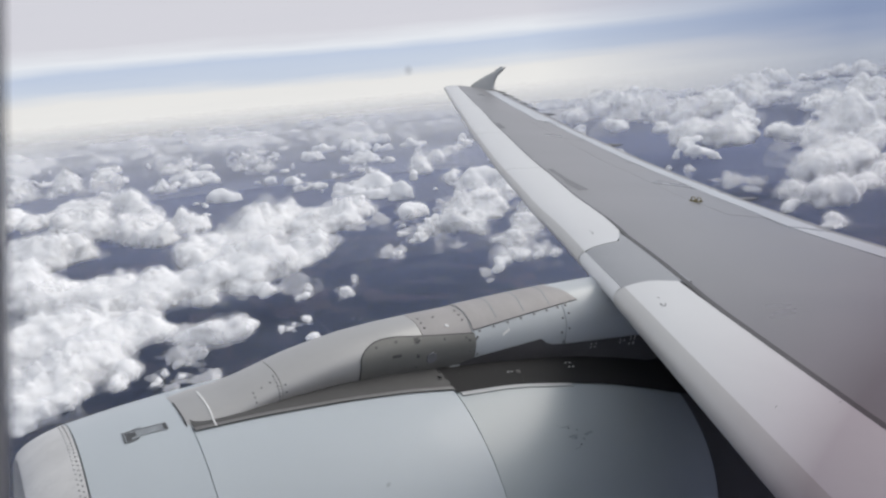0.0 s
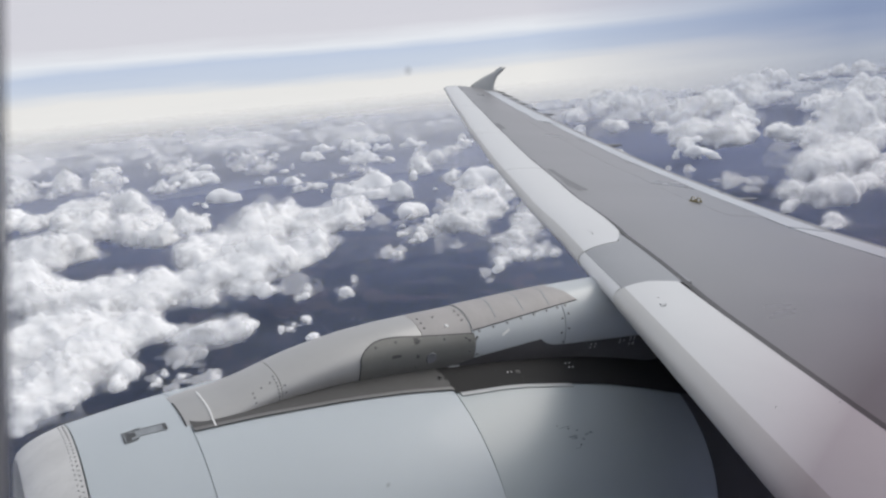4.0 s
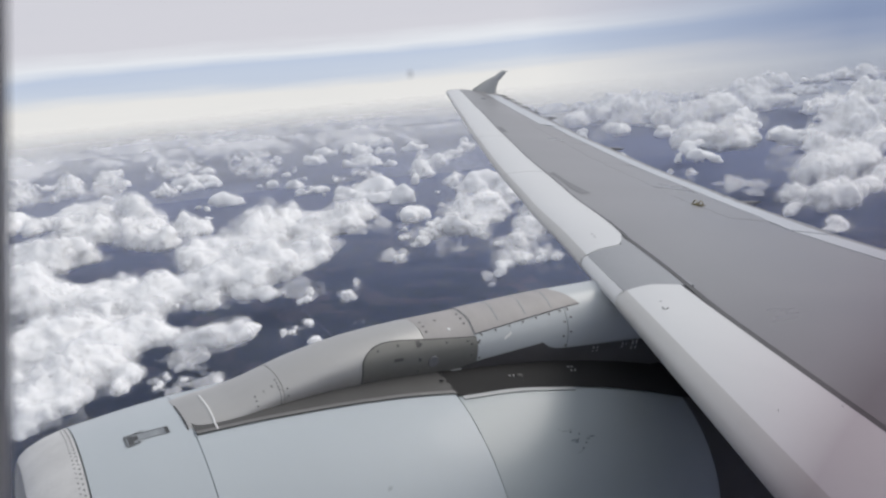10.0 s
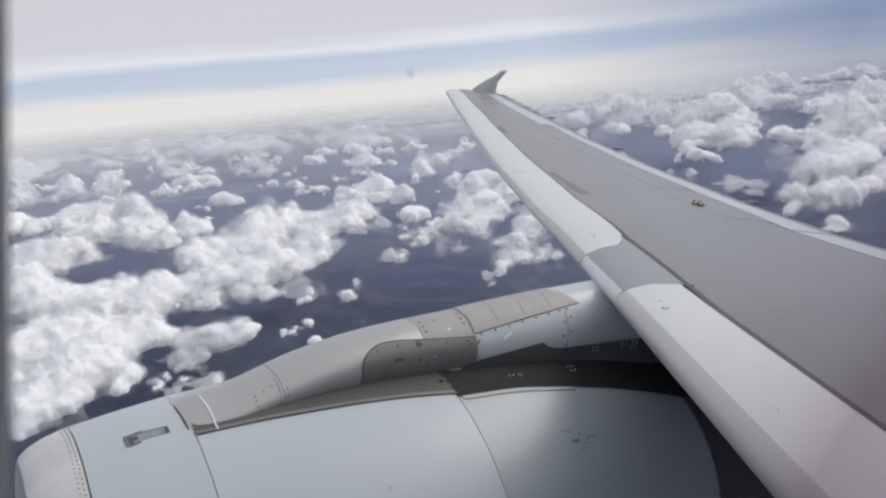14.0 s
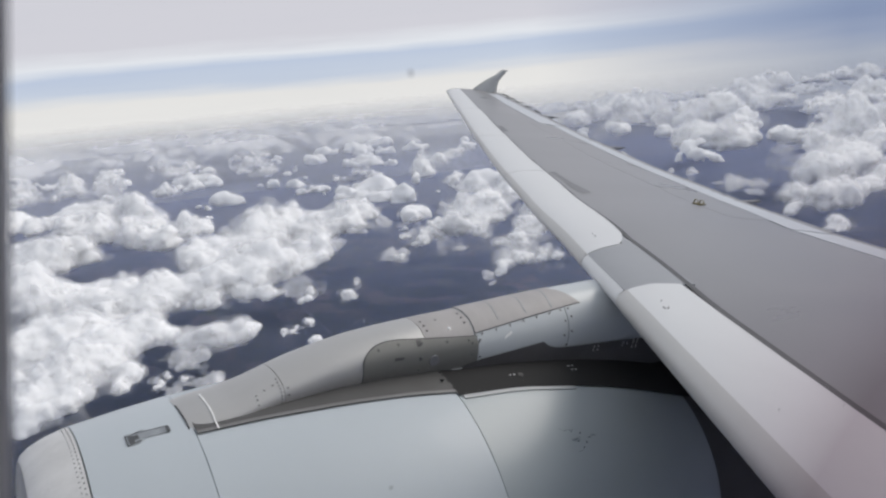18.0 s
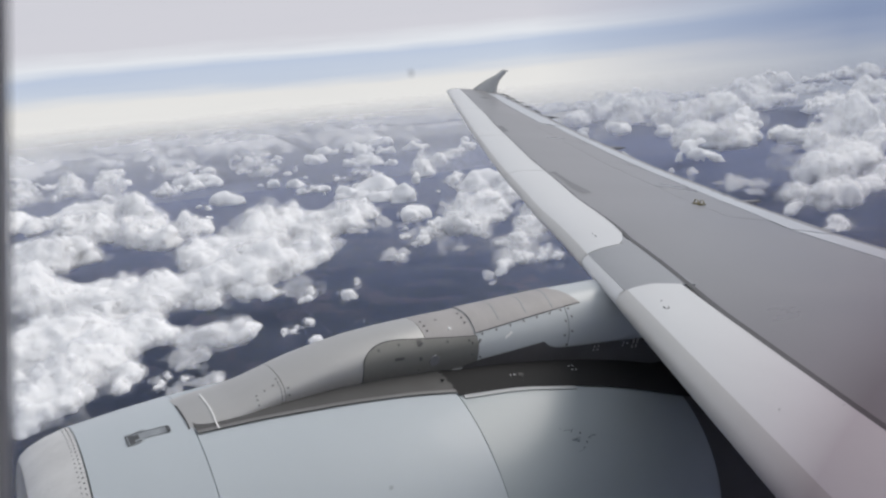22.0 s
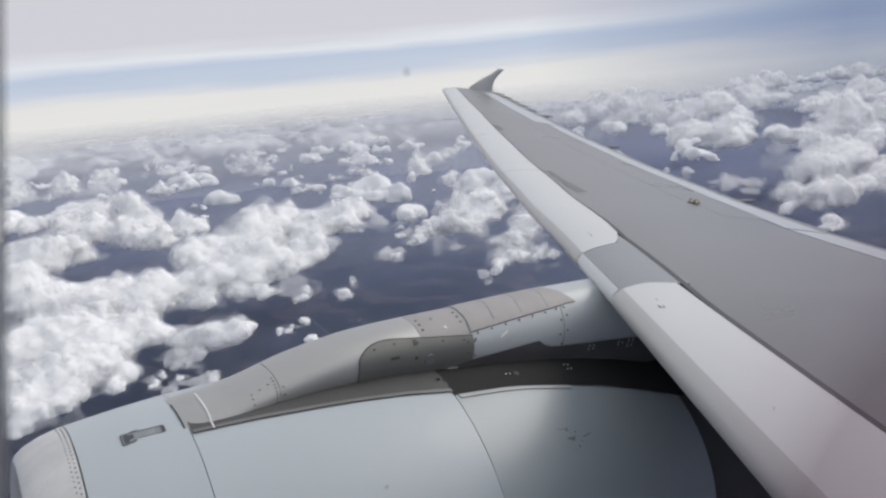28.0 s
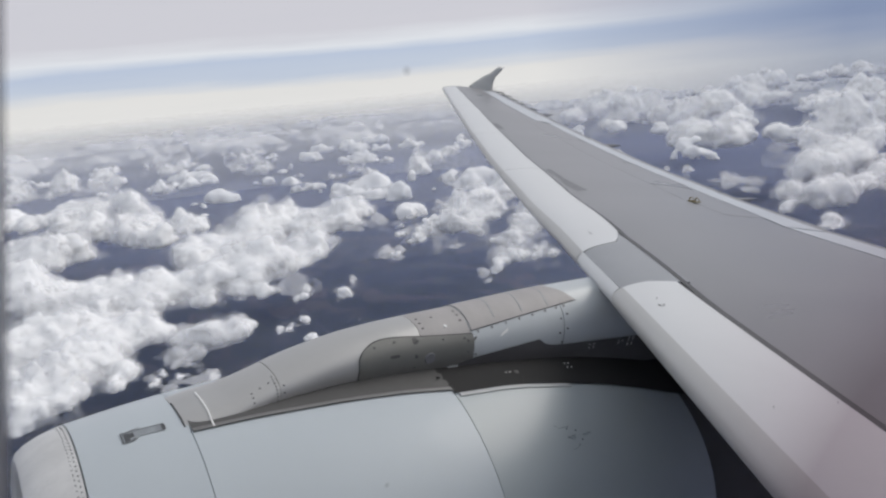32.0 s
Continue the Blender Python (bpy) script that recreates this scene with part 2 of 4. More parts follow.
def farm_buildings():
    """Pale roofs strewn over the fields, too small to tell apart."""
    r = random.Random(4)
    bm = bmesh.new()
    for k in range(26):
        az, d = radians(r.uniform(-5, 62)), r.uniform(520, 1700)
        x0, y0 = d * math.sin(az), d * math.cos(az)
        for j in range(r.randint(2, 6)):
            box(bm, (x0 + r.gauss(0, 9), y0 + r.gauss(0, 9), GROUND_Z + 0.7), (r.uniform(0.8, 2.6), r.uniform(0.7, 1.6), 1.4), rot=Matrix.Rotation(r.random() * 3, 4, "Z"))
    me = bpy.data.meshes.new("farm_buildings")
    bm.to_mesh(me)
    bm.free()
    me.materials.append(FLAP_PALE)
    tagged(new("farm_buildings", me), "tiny pale farm roofs scattered over the fields", "building", kind="stuff")


farm_buildings()
bm = bmesh.new()
box(bm, (412, 1062, GROUND_Z + 0.3), (0.9, 284, 0.3), rot=Matrix.Rotation(2.997, 4, "Z"))
me = bpy.data.meshes.new("road")
bm.to_mesh(me)
bm.free()
me.materials.append(SCUFF)
tagged(new("road", me), "thin straight pale country road across the fields", "road", kind="structure")
disc("ground", GROUND_Z, 4985, ground_material(), "dark hazy farmland and woods far below", "ground")
disc("ground_haze", GROUND_Z + 3, 4980, haze_material("blue_ground_haze", (0.38, 0.44, 0.70), 0.17, 0.52, 400, 3000), "thin blue sheet painted as haze over the farmland", "haze", rings=16)


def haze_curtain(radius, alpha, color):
    """A ring curtain round the airliner painted as haze, denser westward, thinning upward."""
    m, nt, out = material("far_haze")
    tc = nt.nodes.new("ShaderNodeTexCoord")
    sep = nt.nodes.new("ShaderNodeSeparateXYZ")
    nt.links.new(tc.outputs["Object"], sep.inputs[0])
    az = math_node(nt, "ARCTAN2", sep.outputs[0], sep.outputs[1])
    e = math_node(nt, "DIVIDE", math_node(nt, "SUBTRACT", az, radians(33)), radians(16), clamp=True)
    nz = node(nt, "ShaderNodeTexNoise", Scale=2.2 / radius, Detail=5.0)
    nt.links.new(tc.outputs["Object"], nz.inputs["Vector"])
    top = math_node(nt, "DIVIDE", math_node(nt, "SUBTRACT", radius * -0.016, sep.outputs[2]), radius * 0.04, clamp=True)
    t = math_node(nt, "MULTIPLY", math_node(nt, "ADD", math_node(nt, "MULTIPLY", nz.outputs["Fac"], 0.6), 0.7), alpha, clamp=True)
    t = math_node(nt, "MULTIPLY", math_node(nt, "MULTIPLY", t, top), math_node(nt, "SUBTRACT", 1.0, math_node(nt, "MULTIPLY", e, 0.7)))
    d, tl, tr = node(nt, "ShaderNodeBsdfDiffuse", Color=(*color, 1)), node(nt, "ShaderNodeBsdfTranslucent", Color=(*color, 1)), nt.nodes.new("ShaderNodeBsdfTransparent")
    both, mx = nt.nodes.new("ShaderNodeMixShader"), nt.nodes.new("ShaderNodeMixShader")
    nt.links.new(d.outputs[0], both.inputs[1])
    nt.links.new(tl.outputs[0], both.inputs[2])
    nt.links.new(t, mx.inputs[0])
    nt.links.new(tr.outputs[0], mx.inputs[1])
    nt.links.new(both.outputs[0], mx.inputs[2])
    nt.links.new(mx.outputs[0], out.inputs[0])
    seg, zs = 96, frange(GROUND_Z + 4, radius * -0.015, 5)
    verts = [(radius * math.sin(2 * math.pi * k / seg), radius * math.cos(2 * math.pi * k / seg), z) for z in zs for k in range(seg)]
    faces = [(i * seg + k, i * seg + (k + 1) % seg, (i + 1) * seg + (k + 1) % seg, (i + 1) * seg + k) for i in range(len(zs) - 1) for k in range(seg)]
    tagged(mesh_from("far_haze", verts, faces, m), "thin pale curtain painted as haze between the distant clouds", "haze", kind="structure")


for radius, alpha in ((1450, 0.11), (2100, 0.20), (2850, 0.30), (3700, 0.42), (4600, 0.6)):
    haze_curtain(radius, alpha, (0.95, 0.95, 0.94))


def sky_backdrop():
    m, nt, out = material("far_sky")
    tc = nt.nodes.new("ShaderNodeTexCoord")
    sep = nt.nodes.new("ShaderNodeSeparateXYZ")
    nt.links.new(tc.outputs["Object"], sep.inputs[0])
    az = math_node(nt, "ARCTAN2", sep.outputs[0], sep.outputs[1])
    wide = node(nt, "ShaderNodeTexNoise", Scale=1.0, Detail=6.0, Roughness=0.55)
    mp = node(nt, "ShaderNodeMapping", Scale=(1 / 1500, 1 / 1500, 1 / 130))
    nt.links.new(tc.outputs["Object"], mp.inputs[0])
    nt.links.new(mp.outputs[0], wide.inputs["Vector"])
    elev = math_node(nt, "MULTIPLY", sep.outputs[2], 57.3 / 4950)
    wob = math_node(nt, "MULTIPLY", math_node(nt, "SUBTRACT", wide.outputs["Fac"], 0.5), 1.6)
    e = math_node(nt, "ADD", elev, wob)
    # the upper cloud sheet hangs lower to the west and thins out to the east
    f = math_node(nt, "DIVIDE", math_node(nt, "ADD", e, 4.0), 16.0, clamp=True)
    west = ramp(nt, f, [(0.0, (0.47, 0.49, 0.54)), (0.05, (0.60, 0.61, 0.64)), (0.11, (0.77, 0.77, 0.77)), (0.18, (0.86, 0.855, 0.84)), (0.265, (0.84, 0.835, 0.82)), (0.325, (0.60, 0.67, 0.79)), (0.385, (0.55, 0.63, 0.78)), (0.43, (0.82, 0.85, 0.90)), (0.485, (0.69, 0.69, 0.75)), (1.0, (0.68, 0.68, 0.74))])
    east = ramp(nt, f, [(0.0, (0.30, 0.33, 0.42)), (0.2, (0.42, 0.46, 0.55)), (0.27, (0.31, 0.37, 0.52)), (0.36, (0.26, 0.325, 0.49)), (0.46, (0.30, 0.37, 0.53)), (0.56, (0.38, 0.435, 0.57)), (0.7, (0.45, 0.49, 0.60)), (1.0, (0.54, 0.56, 0.64))])
    g = math_node(nt, "DIVIDE", math_node(nt, "SUBTRACT", az, radians(39)), radians(20), clamp=True)
    g = math_node(nt, "ADD", g, math_node(nt, "MULTIPLY", wob, 0.12), clamp=True)
    col = mix_rgb(nt, g, west, east)
    em = nt.nodes.new("ShaderNodeEmission")
    nt.links.new(col, em.inputs[0])
    nt.links.new(em.outputs[0], out.inputs[0])
    seg, zs = 96, frange(GROUND_Z - 2, 1150, 12)
    verts = [(4950 * math.sin(2 * math.pi * k / seg), 4950 * math.cos(2 * math.pi * k / seg), z) for z in zs for k in range(seg)]
    faces = [(i * seg + k, i * seg + (k + 1) % seg, (i + 1) * seg + (k + 1) % seg, (i + 1) * seg + k) for i in range(len(zs) - 1) for k in range(seg)]
    tagged(mesh_from("backdrop", verts, faces, m), "bands of pale cloud and blue sky at the horizon", "sky", kind="structure")


sky_backdrop()

# ---- clouds ----
rng = np.random.default_rng(5)
TILE = 48


def tile_noise():
    """A smooth periodic noise block."""
    a = rng.random((TILE // 4, TILE // 4, TILE // 4)).astype(np.float32)
    x = np.arange(TILE) / 4.0
    for ax in range(3):
        i = np.floor(x).astype(int)
        t = (x - i).astype(np.float32)
        t = t * t * (3 - 2 * t)
        lo, hi = np.take(a, i % a.shape[ax], axis=ax), np.take(a, (i + 1) % a.shape[ax], axis=ax)
        sh = [1, 1, 1]
        sh[ax] = -1
        a = lo + (hi - lo) * t.reshape(sh)
    return a


BLOCK = tile_noise()


def noise_at(X, Y, Z, size):
    """Trilinear lookup of the block, one lattice cell being size metres."""
    out = 0
    k = 4.0 / size
    idx, fr = [], []
    for c in (X, Y, Z):
        u = c * k
        i = np.floor(u).astype(np.int32)
        idx.append(i)
        fr.append((u - i).astype(np.float32))
    for dx in (0, 1):
        for dy in (0, 1):
            for dz in (0, 1):
                w = (fr[0] if dx else 1 - fr[0]) * (fr[1] if dy else 1 - fr[1]) * (fr[2] if dz else 1 - fr[2])
                out = out + w * BLOCK[(idx[0] + dx) % TILE, (idx[1] + dy) % TILE, (idx[2] + dz) % TILE]
    return out


def surface_nets(D, iso, origin, cell, split=0):
    """A closed surface of a density grid."""
    S = D > iso
    n0, n1, n2 = D.shape
    corners = [S[dx:n0 - 1 + dx, dy:n1 - 1 + dy, dz:n2 - 1 + dz] for dx in (0, 1) for dy in (0, 1) for dz in (0, 1)]
    cnt = sum(c.astype(np.int8) for c in corners)
    act = (cnt > 0) & (cnt < 8)
    ci = np.argwhere(act)
    if not len(ci):
        return None
    index = -np.ones(act.shape, np.int32)
    index[act] = np.arange(len(ci))
    pos, num = np.zeros((len(ci), 3)), np.zeros(len(ci))
    offs = [(a, b, c) for a in (0, 1) for b in (0, 1) for c in (0, 1)]
    vals = {o: D[ci[:, 0] + o[0], ci[:, 1] + o[1], ci[:, 2] + o[2]] for o in offs}
    for o in offs:
        for ax in range(3):
            if o[ax]:
                continue
            q = tuple(1 if i == ax else o[i] for i in range(3))
            a, b = vals[o], vals[q]
            cross = (a > iso) != (b > iso)
            t = np.where(cross, (iso - a) / np.where(cross, b - a, 1), 0)
            p = np.tile(np.array(o, float), (len(ci), 1))
            p[:, ax] += t
            pos += p * cross[:, None]
            num += cross
    V = (ci + pos / num[:, None]) * cell + origin
    quads = []
    for ax in range(3):
        o1, o2 = [i for i in range(3) if i != ax]
        sl_a = [slice(1, -1)] * 3
        sl_b = [slice(1, -1)] * 3
        sl_a[ax], sl_b[ax] = slice(0, -1), slice(1, None)
        A, Bq = S[tuple(sl_a)], S[tuple(sl_b)]
        e = np.argwhere(A != Bq)
        if not len(e):
            continue
        flip = A[e[:, 0], e[:, 1], e[:, 2]]
        g = e + 1
        g[:, ax] -= 1
        def at(d1, d2):
            h = g.copy()
            h[:, o1] += d1
            h[:, o2] += d2
            return index[h[:, 0], h[:, 1], h[:, 2]]
        q = np.stack([at(-1, -1), at(0, -1), at(0, 0), at(-1, 0)], 1)
        turn = flip if ax != 1 else ~flip
        q[~turn] = q[~turn][:, ::-1]
        quads.append(q)
    Q = np.concatenate(quads)
    Q = Q[(Q >= 0).all(1)]
    if split < 0:
        return V, Q
    # drop crumbs: label the connected pieces and keep the large ones
    lab = np.arange(len(V))
    while True:
        low = lab[Q].min(1)
        new_lab = lab.copy()
        for k in range(4):
            np.minimum.at(new_lab, Q[:, k], low)
        new_lab = new_lab[new_lab]
        if (new_lab == lab).all():
            break
        lab = new_lab
    count = np.bincount(lab, minlength=len(V))
    if not split:
        keep = count[lab] >= 40
        where = np.cumsum(keep) - 1
        return V[keep], where[Q[keep[Q[:, 0]]]]
    pieces = []
    for k in np.argsort(-count)[:split]:
        if count[k] < max(60, 0.03 * count.max()):
            break
        keep = lab == k
        where = np.cumsum(keep) - 1
        pieces.append((V[keep], where[Q[keep[Q[:, 0]]]]))
    return pieces


def fill_mesh(name, V, Q, mat):
    me = bpy.data.meshes.new(name)
    me.vertices.add(len(V))
    me.vertices.foreach_set("co", V.astype(np.float32).ravel())
    me.loops.add(Q.size)
    me.loops.foreach_set("vertex_index", Q.astype(np.int32).ravel())
    me.polygons.add(len(Q))
    me.polygons.foreach_set("loop_start", np.arange(0, Q.size, 4, dtype=np.int32))
    me.update(calc_edges=True)
    me.shade_smooth()
    me.materials.append(mat)
    return me


def cloud_material(name, alpha, scale, depth=20.0, detail=5.0):
    """Bright vapour: light is scattered back and onward alike."""
    m, nt, out = material(name)
    tc = nt.nodes.new("ShaderNodeTexCoord")
    nz = node(nt, "ShaderNodeTexNoise", Scale=scale, Detail=detail, Roughness=0.6)
    nt.links.new(tc.outputs["Object"], nz.inputs["Vector"])
    col = ramp(nt, nz.outputs["Fac"], [(0.3, (0.94, 0.945, 0.96)), (0.7, (0.97, 0.972, 0.978))])
    if alpha >= 1:
        b = node(nt, "ShaderNodeBsdfPrincipled", Roughness=1.0)
        b.inputs["Specular IOR Level"].default_value = 0.0
        b.inputs["Subsurface Weight"].default_value = 1.0 if depth else 0.0
        b.inputs["Subsurface Radius"].default_value = (1.0, 1.0, 1.0)
        b.inputs["Subsurface Scale"].default_value = depth
        nt.links.new(col, b.inputs["Base Color"])
        nt.links.new(b.outputs[0], out.inputs[0])
        return m
    col = (0.985, 0.986, 0.99)
    d, tl, clear = nt.nodes.new("ShaderNodeBsdfDiffuse"), nt.nodes.new("ShaderNodeBsdfTranslucent"), nt.nodes.new("ShaderNodeBsdfTransparent")
    both, mx = nt.nodes.new("ShaderNodeMixShader"), nt.nodes.new("ShaderNodeMixShader")
    both.inputs[0].default_value = 0.5
    d.inputs[0].default_value = (*col, 1)
    tl.inputs[0].default_value = (*col, 1)
    nt.links.new(d.outputs[0], both.inputs[1])
    nt.links.new(tl.outputs[0], both.inputs[2])
    thin = ramp(nt, nz.outputs["Fac"], [(0.34, (alpha * 0.6,) * 3), (0.62, (alpha,) * 3)])
    nt.links.new(thin, mx.inputs[0])
    nt.links.new(clear.outputs[0], mx.inputs[1])
    nt.links.new(both.outputs[0], mx.inputs[2])
    nt.links.new(mx.outputs[0], out.inputs[0])
    return m


CLOUD_FAR = cloud_material("far_cloud_core", 1.0, 0.05, 0.0)
FRINGE = [cloud_material("cloud_fringe", a, k, detail=3.0) for a, k in ((0.26, 0.02), (0.21, 0.025), (0.16, 0.03), (0.11, 0.035))]
DEEP = [cloud_material("cloud_core", 1.0, 0.12, d) for d in (5.0, 11.0, 18.0)]
PLACED = []


def soften(D, times):
    for _ in range(times):
        for k in range(3):
            D = 0.5 * D + 0.25 * (np.roll(D, 1, k) + np.roll(D, -1, k))
    return D


def turned_noise(X, Y, Z, size, k):
    c, n = math.cos(1.1 * k + 0.3), math.sin(1.1 * k + 0.3)
    return noise_at(X * c - Y * n + size * 3.1 * k, X * n + Y * c + size * 1.7, Z + size * 2.3 * k, size)


STEP = 0.0017
BASE = -213.0


def cloud_field(lobes, ragged, step, base, tall=1.3, deep=1.9):
    """Inside-ness of a cloud on a grid round the airliner that widens with distance: log of distance, bearing, height.
    Each lobe is a place on the cloud base and a radius; they merge into one footprint that noise tears into billows."""
    L = np.array(lobes, float)
    d = np.hypot(L[:, 0], L[:, 1])
    lu, lv, la = np.log(d), np.arctan2(L[:, 0], L[:, 1]), L[:, 2] / d
    us = np.arange((lu - 2 * deep * la).min(), (lu + 2 * deep * la).max() + step, step)
    vs = np.arange((lv - 2 * la).min(), (lv + 2 * la).max() + step, step)
    q = float(np.median(L[:, 2]))
    E, H = np.zeros((len(us), len(vs))), np.zeros((len(us), len(vs)))
    for u, v, a, r in zip(lu, lv, la, L[:, 2]):
        w = np.exp(-(((us - u) / (deep * a)) ** 2)[:, None] - (((vs - v) / a) ** 2)[None, :])
        E, H = E + w, H + w * r
    F, H = 1.36 * (1 - np.exp(-1.4 * E)) - 0.60, (H + 1e-6 * q) / (E + 1e-6) * tall
    R = np.exp(us)
    # some heads tower, others stay low
    X, Y = R[:, None] * np.sin(vs)[None, :], R[:, None] * np.cos(vs)[None, :]
    t = 0.6 * turned_noise(X, Y, 0 * X, 2.2 * q, 1) + 0.4 * turned_noise(X, Y, 0 * X, 1.1 * q, 2)
    H = H * np.clip(1.0 + (t - 0.5) * 2.4, 0.6, 1.5)
    nz = int(1.4 * H.max() / (R.min() * step)) + 4
    hs = (np.arange(nz) - 2) * step
    h = hs[None, None, :] * R[:, None, None]
    D = (F[:, :, None] - 0.62 * np.abs(h / H[:, :, None]) ** 2.3).astype(np.float32)
    D = np.where(h < 0, np.minimum(D, F[:, :, None] + 5 * h / H[:, :, None]), D).astype(np.float32)
    # the underside draws in
    D -= (0.2 * ragged * np.clip(1 - h / (0.5 * H[:, :, None]), 0, 1) ** 1.5).astype(np.float32)
    near = np.abs(D) < 1.0
    iu, iv, iz = np.nonzero(near)
    r = R[iu]
    X, Y, Z = r * np.sin(vs[iv]), r * np.cos(vs[iv]), base + hs[iz] * r
    n, amp, size, j = np.zeros(len(r), np.float32), 1.2 * ragged, 1.6 * max(q, 19.0) if q > 12 else 1.9 * q, 0
    while size > R.min() * step * 1.6 and j < 6:
        t = turned_noise(X, Y, Z * 1.15, size, j)
        fade = np.clip(size / (r * step * 1.6) - 0.6, 0, 1)
        n += fade * amp * ((t - 0.5) if j < 1 else (np.sqrt((2 * t - 1) ** 2 + 0.004) - 0.27) * 0.8)
        amp, size, j = amp * (0.8 if j < 2 else 0.56), size * 0.55, j + 1
    D[near] += n
    D[0], D[-1], D[:, 0], D[:, -1], D[:, :, 0], D[:, :, -1] = -9, -9, -9, -9, -9, -9
    return D, us, vs, q


def to_place(V, us, vs, step, c, base=BASE):
    """From grid steps to metres about the point c."""
    r, a = np.exp(us[0] + V[:, 0] * step), vs[0] + V[:, 1] * step
    return np.stack([r * np.sin(a), r * np.cos(a), base + (V[:, 2] - 2) * step * r], 1) - c


def cumulus(label, lobes, ragged=1.0, core=True, name="cumulus_cloud", group="cumulus clouds below the airliner", base=BASE):
    """A cloud from its lobes; the more ragged, the more torn its outline. Without a core it is a mere shred."""
    step = STEP if len(lobes) > 8 else 0.0012
    D, us, vs, q = cloud_field(lobes, ragged, step, base)
    c = np.append(np.mean(np.array(lobes, float)[:, :2], axis=0), base)
    pieces = []
    if core:
        PLACED.extend(lobes)
        pieces += [("billow", V, Q, DEEP[0 if q < 12 else 1 if q < 26 else 2]) for V, Q in surface_nets(soften(D, 1), 0.07 if ragged < 1.05 else 0.2 if ragged < 1.25 else 0.34, np.zeros(3), 1.0, 8) or ()]
    # the veils are smooth and need a grid only half as fine
    D = soften(D, 2)[::2, ::2, ::2]
    D[-1], D[:, -1], D[:, :, -1] = -9, -9, -9
    thin = min(1.0, 20.0 / q)
    for iso, mat in zip((-0.04, -0.13, -0.24, -0.36) if ragged < 1.05 else (0.10, -0.02, -0.15, -0.28) if core else (0.18, 0.05, -0.08, -0.22), FRINGE):
        pieces += [("fringe", V * 2, Q, mat) for V, Q in surface_nets(D, iso if iso > 0 else iso * thin, np.zeros(3), 1.0, 4) or ()]
    if not pieces:
        return
    e = thing(name, label, "cloud", group, at=Matrix.Translation(c))
    for part_name, V, Q, mat in pieces:
        ob = new(part_name, fill_mesh(part_name, to_place(V, us, vs, step, c, base), Q[:, ::-1], mat))
        ob.parent = e
        if part_name == "fringe":
            tagged(ob, "thin torn veil round the cloud")


cumulus("broad bank of bright white cumulus with billowing top", [(572, 1194, 25.3), (509, 1118, 23.5), (468, 1103, 22.9), (430, 1089, 22.3), (409, 1160, 29.9), (363, 1084, 29.3), (341, 1120, 21.9), (291, 1040, 27.4), (250, 1028, 24.5), (383, 951, 18.3), (341, 925, 22.9), (297, 904, 27.1), (259, 894, 27.6), (219, 892, 26.9), (181, 891, 26.3), (144, 889, 24.5), (110, 897, 24.2), (78, 912, 24.1), (47, 924, 24.0), (25, 926, 21.4), (259, 805, 8.1), (242, 827, 12.8), (205, 825, 13.7)], 0.8)
cumulus("soft grey-white cumulus bank behind a brighter one", [(101, 1635, 16.9), (138, 1661, 19.4), (175, 1678, 24.0), (219, 1694, 27.8), (258, 1672, 29.9), (273, 1530, 29.8), (282, 1391, 25.7), (196, 1421, 28.9), (145, 1437, 25.1), (220, 1311, 27.2), (312, 1325, 17.8), (338, 1303, 14.2), (50, 1233, 20.9), (76, 1212, 23.8), (105, 1212, 21.1), (141, 1229, 21.7), (249, 1233, 19.6)], 0.9)
cumulus("low puffy white cumulus bank near the engine", [(201, 689, 7.9), (189, 685, 9.7), (172, 679, 10.5), (163, 699, 9.2), (149, 704, 10.6), (142, 736, 11.9), (124, 745, 13.9), (104, 744, 15.6), (84, 742, 16.8), (66, 749, 17.2), (49, 755, 17.1), (31, 758, 16.9), (14, 750, 15.7)], 0.85)
cumulus("soft white cumulus mass beyond the inlet", [(84, 687, 13.5), (60, 676, 15.6), (39, 675, 15.4), (22, 662, 14.9), (8, 646, 12.8), (76, 629, 6.6), (90, 656, 6.9), (41, 626, 10.4), (23, 607, 9.2), (10, 598, 8.2)], 0.85)
cumulus("rounded white cumulus dome over dark farmland", [(262, 2352, 29.1), (238, 2270, 19.6), (267, 2250, 19.6)], 0.7)
cumulus("small pale cumulus over dark farmland", [(392, 2513, 27.1), (447, 2707, 20.7), (372, 2506, 19.0)], 1.1)
cumulus("small pale cumulus over dark farmland", [(140, 2270, 27.4), (109, 2153, 20.7), (172, 2426, 17.6), (198, 2183, 12.1)], 1.1)
cumulus("loose cluster of pale cumulus in haze", [(760, 3205, 35.9), (877, 3439, 32.0), (543, 2399, 30.0), (606, 2486, 23.1), (631, 2329, 18.9), (408, 1921, 18.9), (469, 2038, 13.5)], 1.1)
cumulus("loose cluster of pale cumulus in haze", [(772, 2360, 32.8), (723, 2080, 23.4), (691, 2198, 21.3), (906, 2669, 26.0), (858, 2353, 15.0)], 1.1)
cumulus("hazy flat cumulus group in the distance", [(1208, 3019, 28.1), (1285, 2997, 32.7), (1427, 3112, 34.4), (1492, 3026, 31.7), (1675, 3192, 29.1), (1485, 2675, 20.6)], 1.1)
cumulus("small pale cumulus over dark farmland", [(860, 1770, 17.3), (761, 1723, 10.2), (832, 1670, 13.9)], 1.2)
cumulus("white cumulus cluster beside the leading edge", [(910, 1565, 22.2), (1010, 1663, 26.5), (828, 1539, 11.9), (758, 1249, 12.0), (837, 1468, 10.4), (868, 1369, 16.6), (922, 1369, 15.8), (1164, 1831, 23.6), (1306, 1966, 24.0)], 1.0)
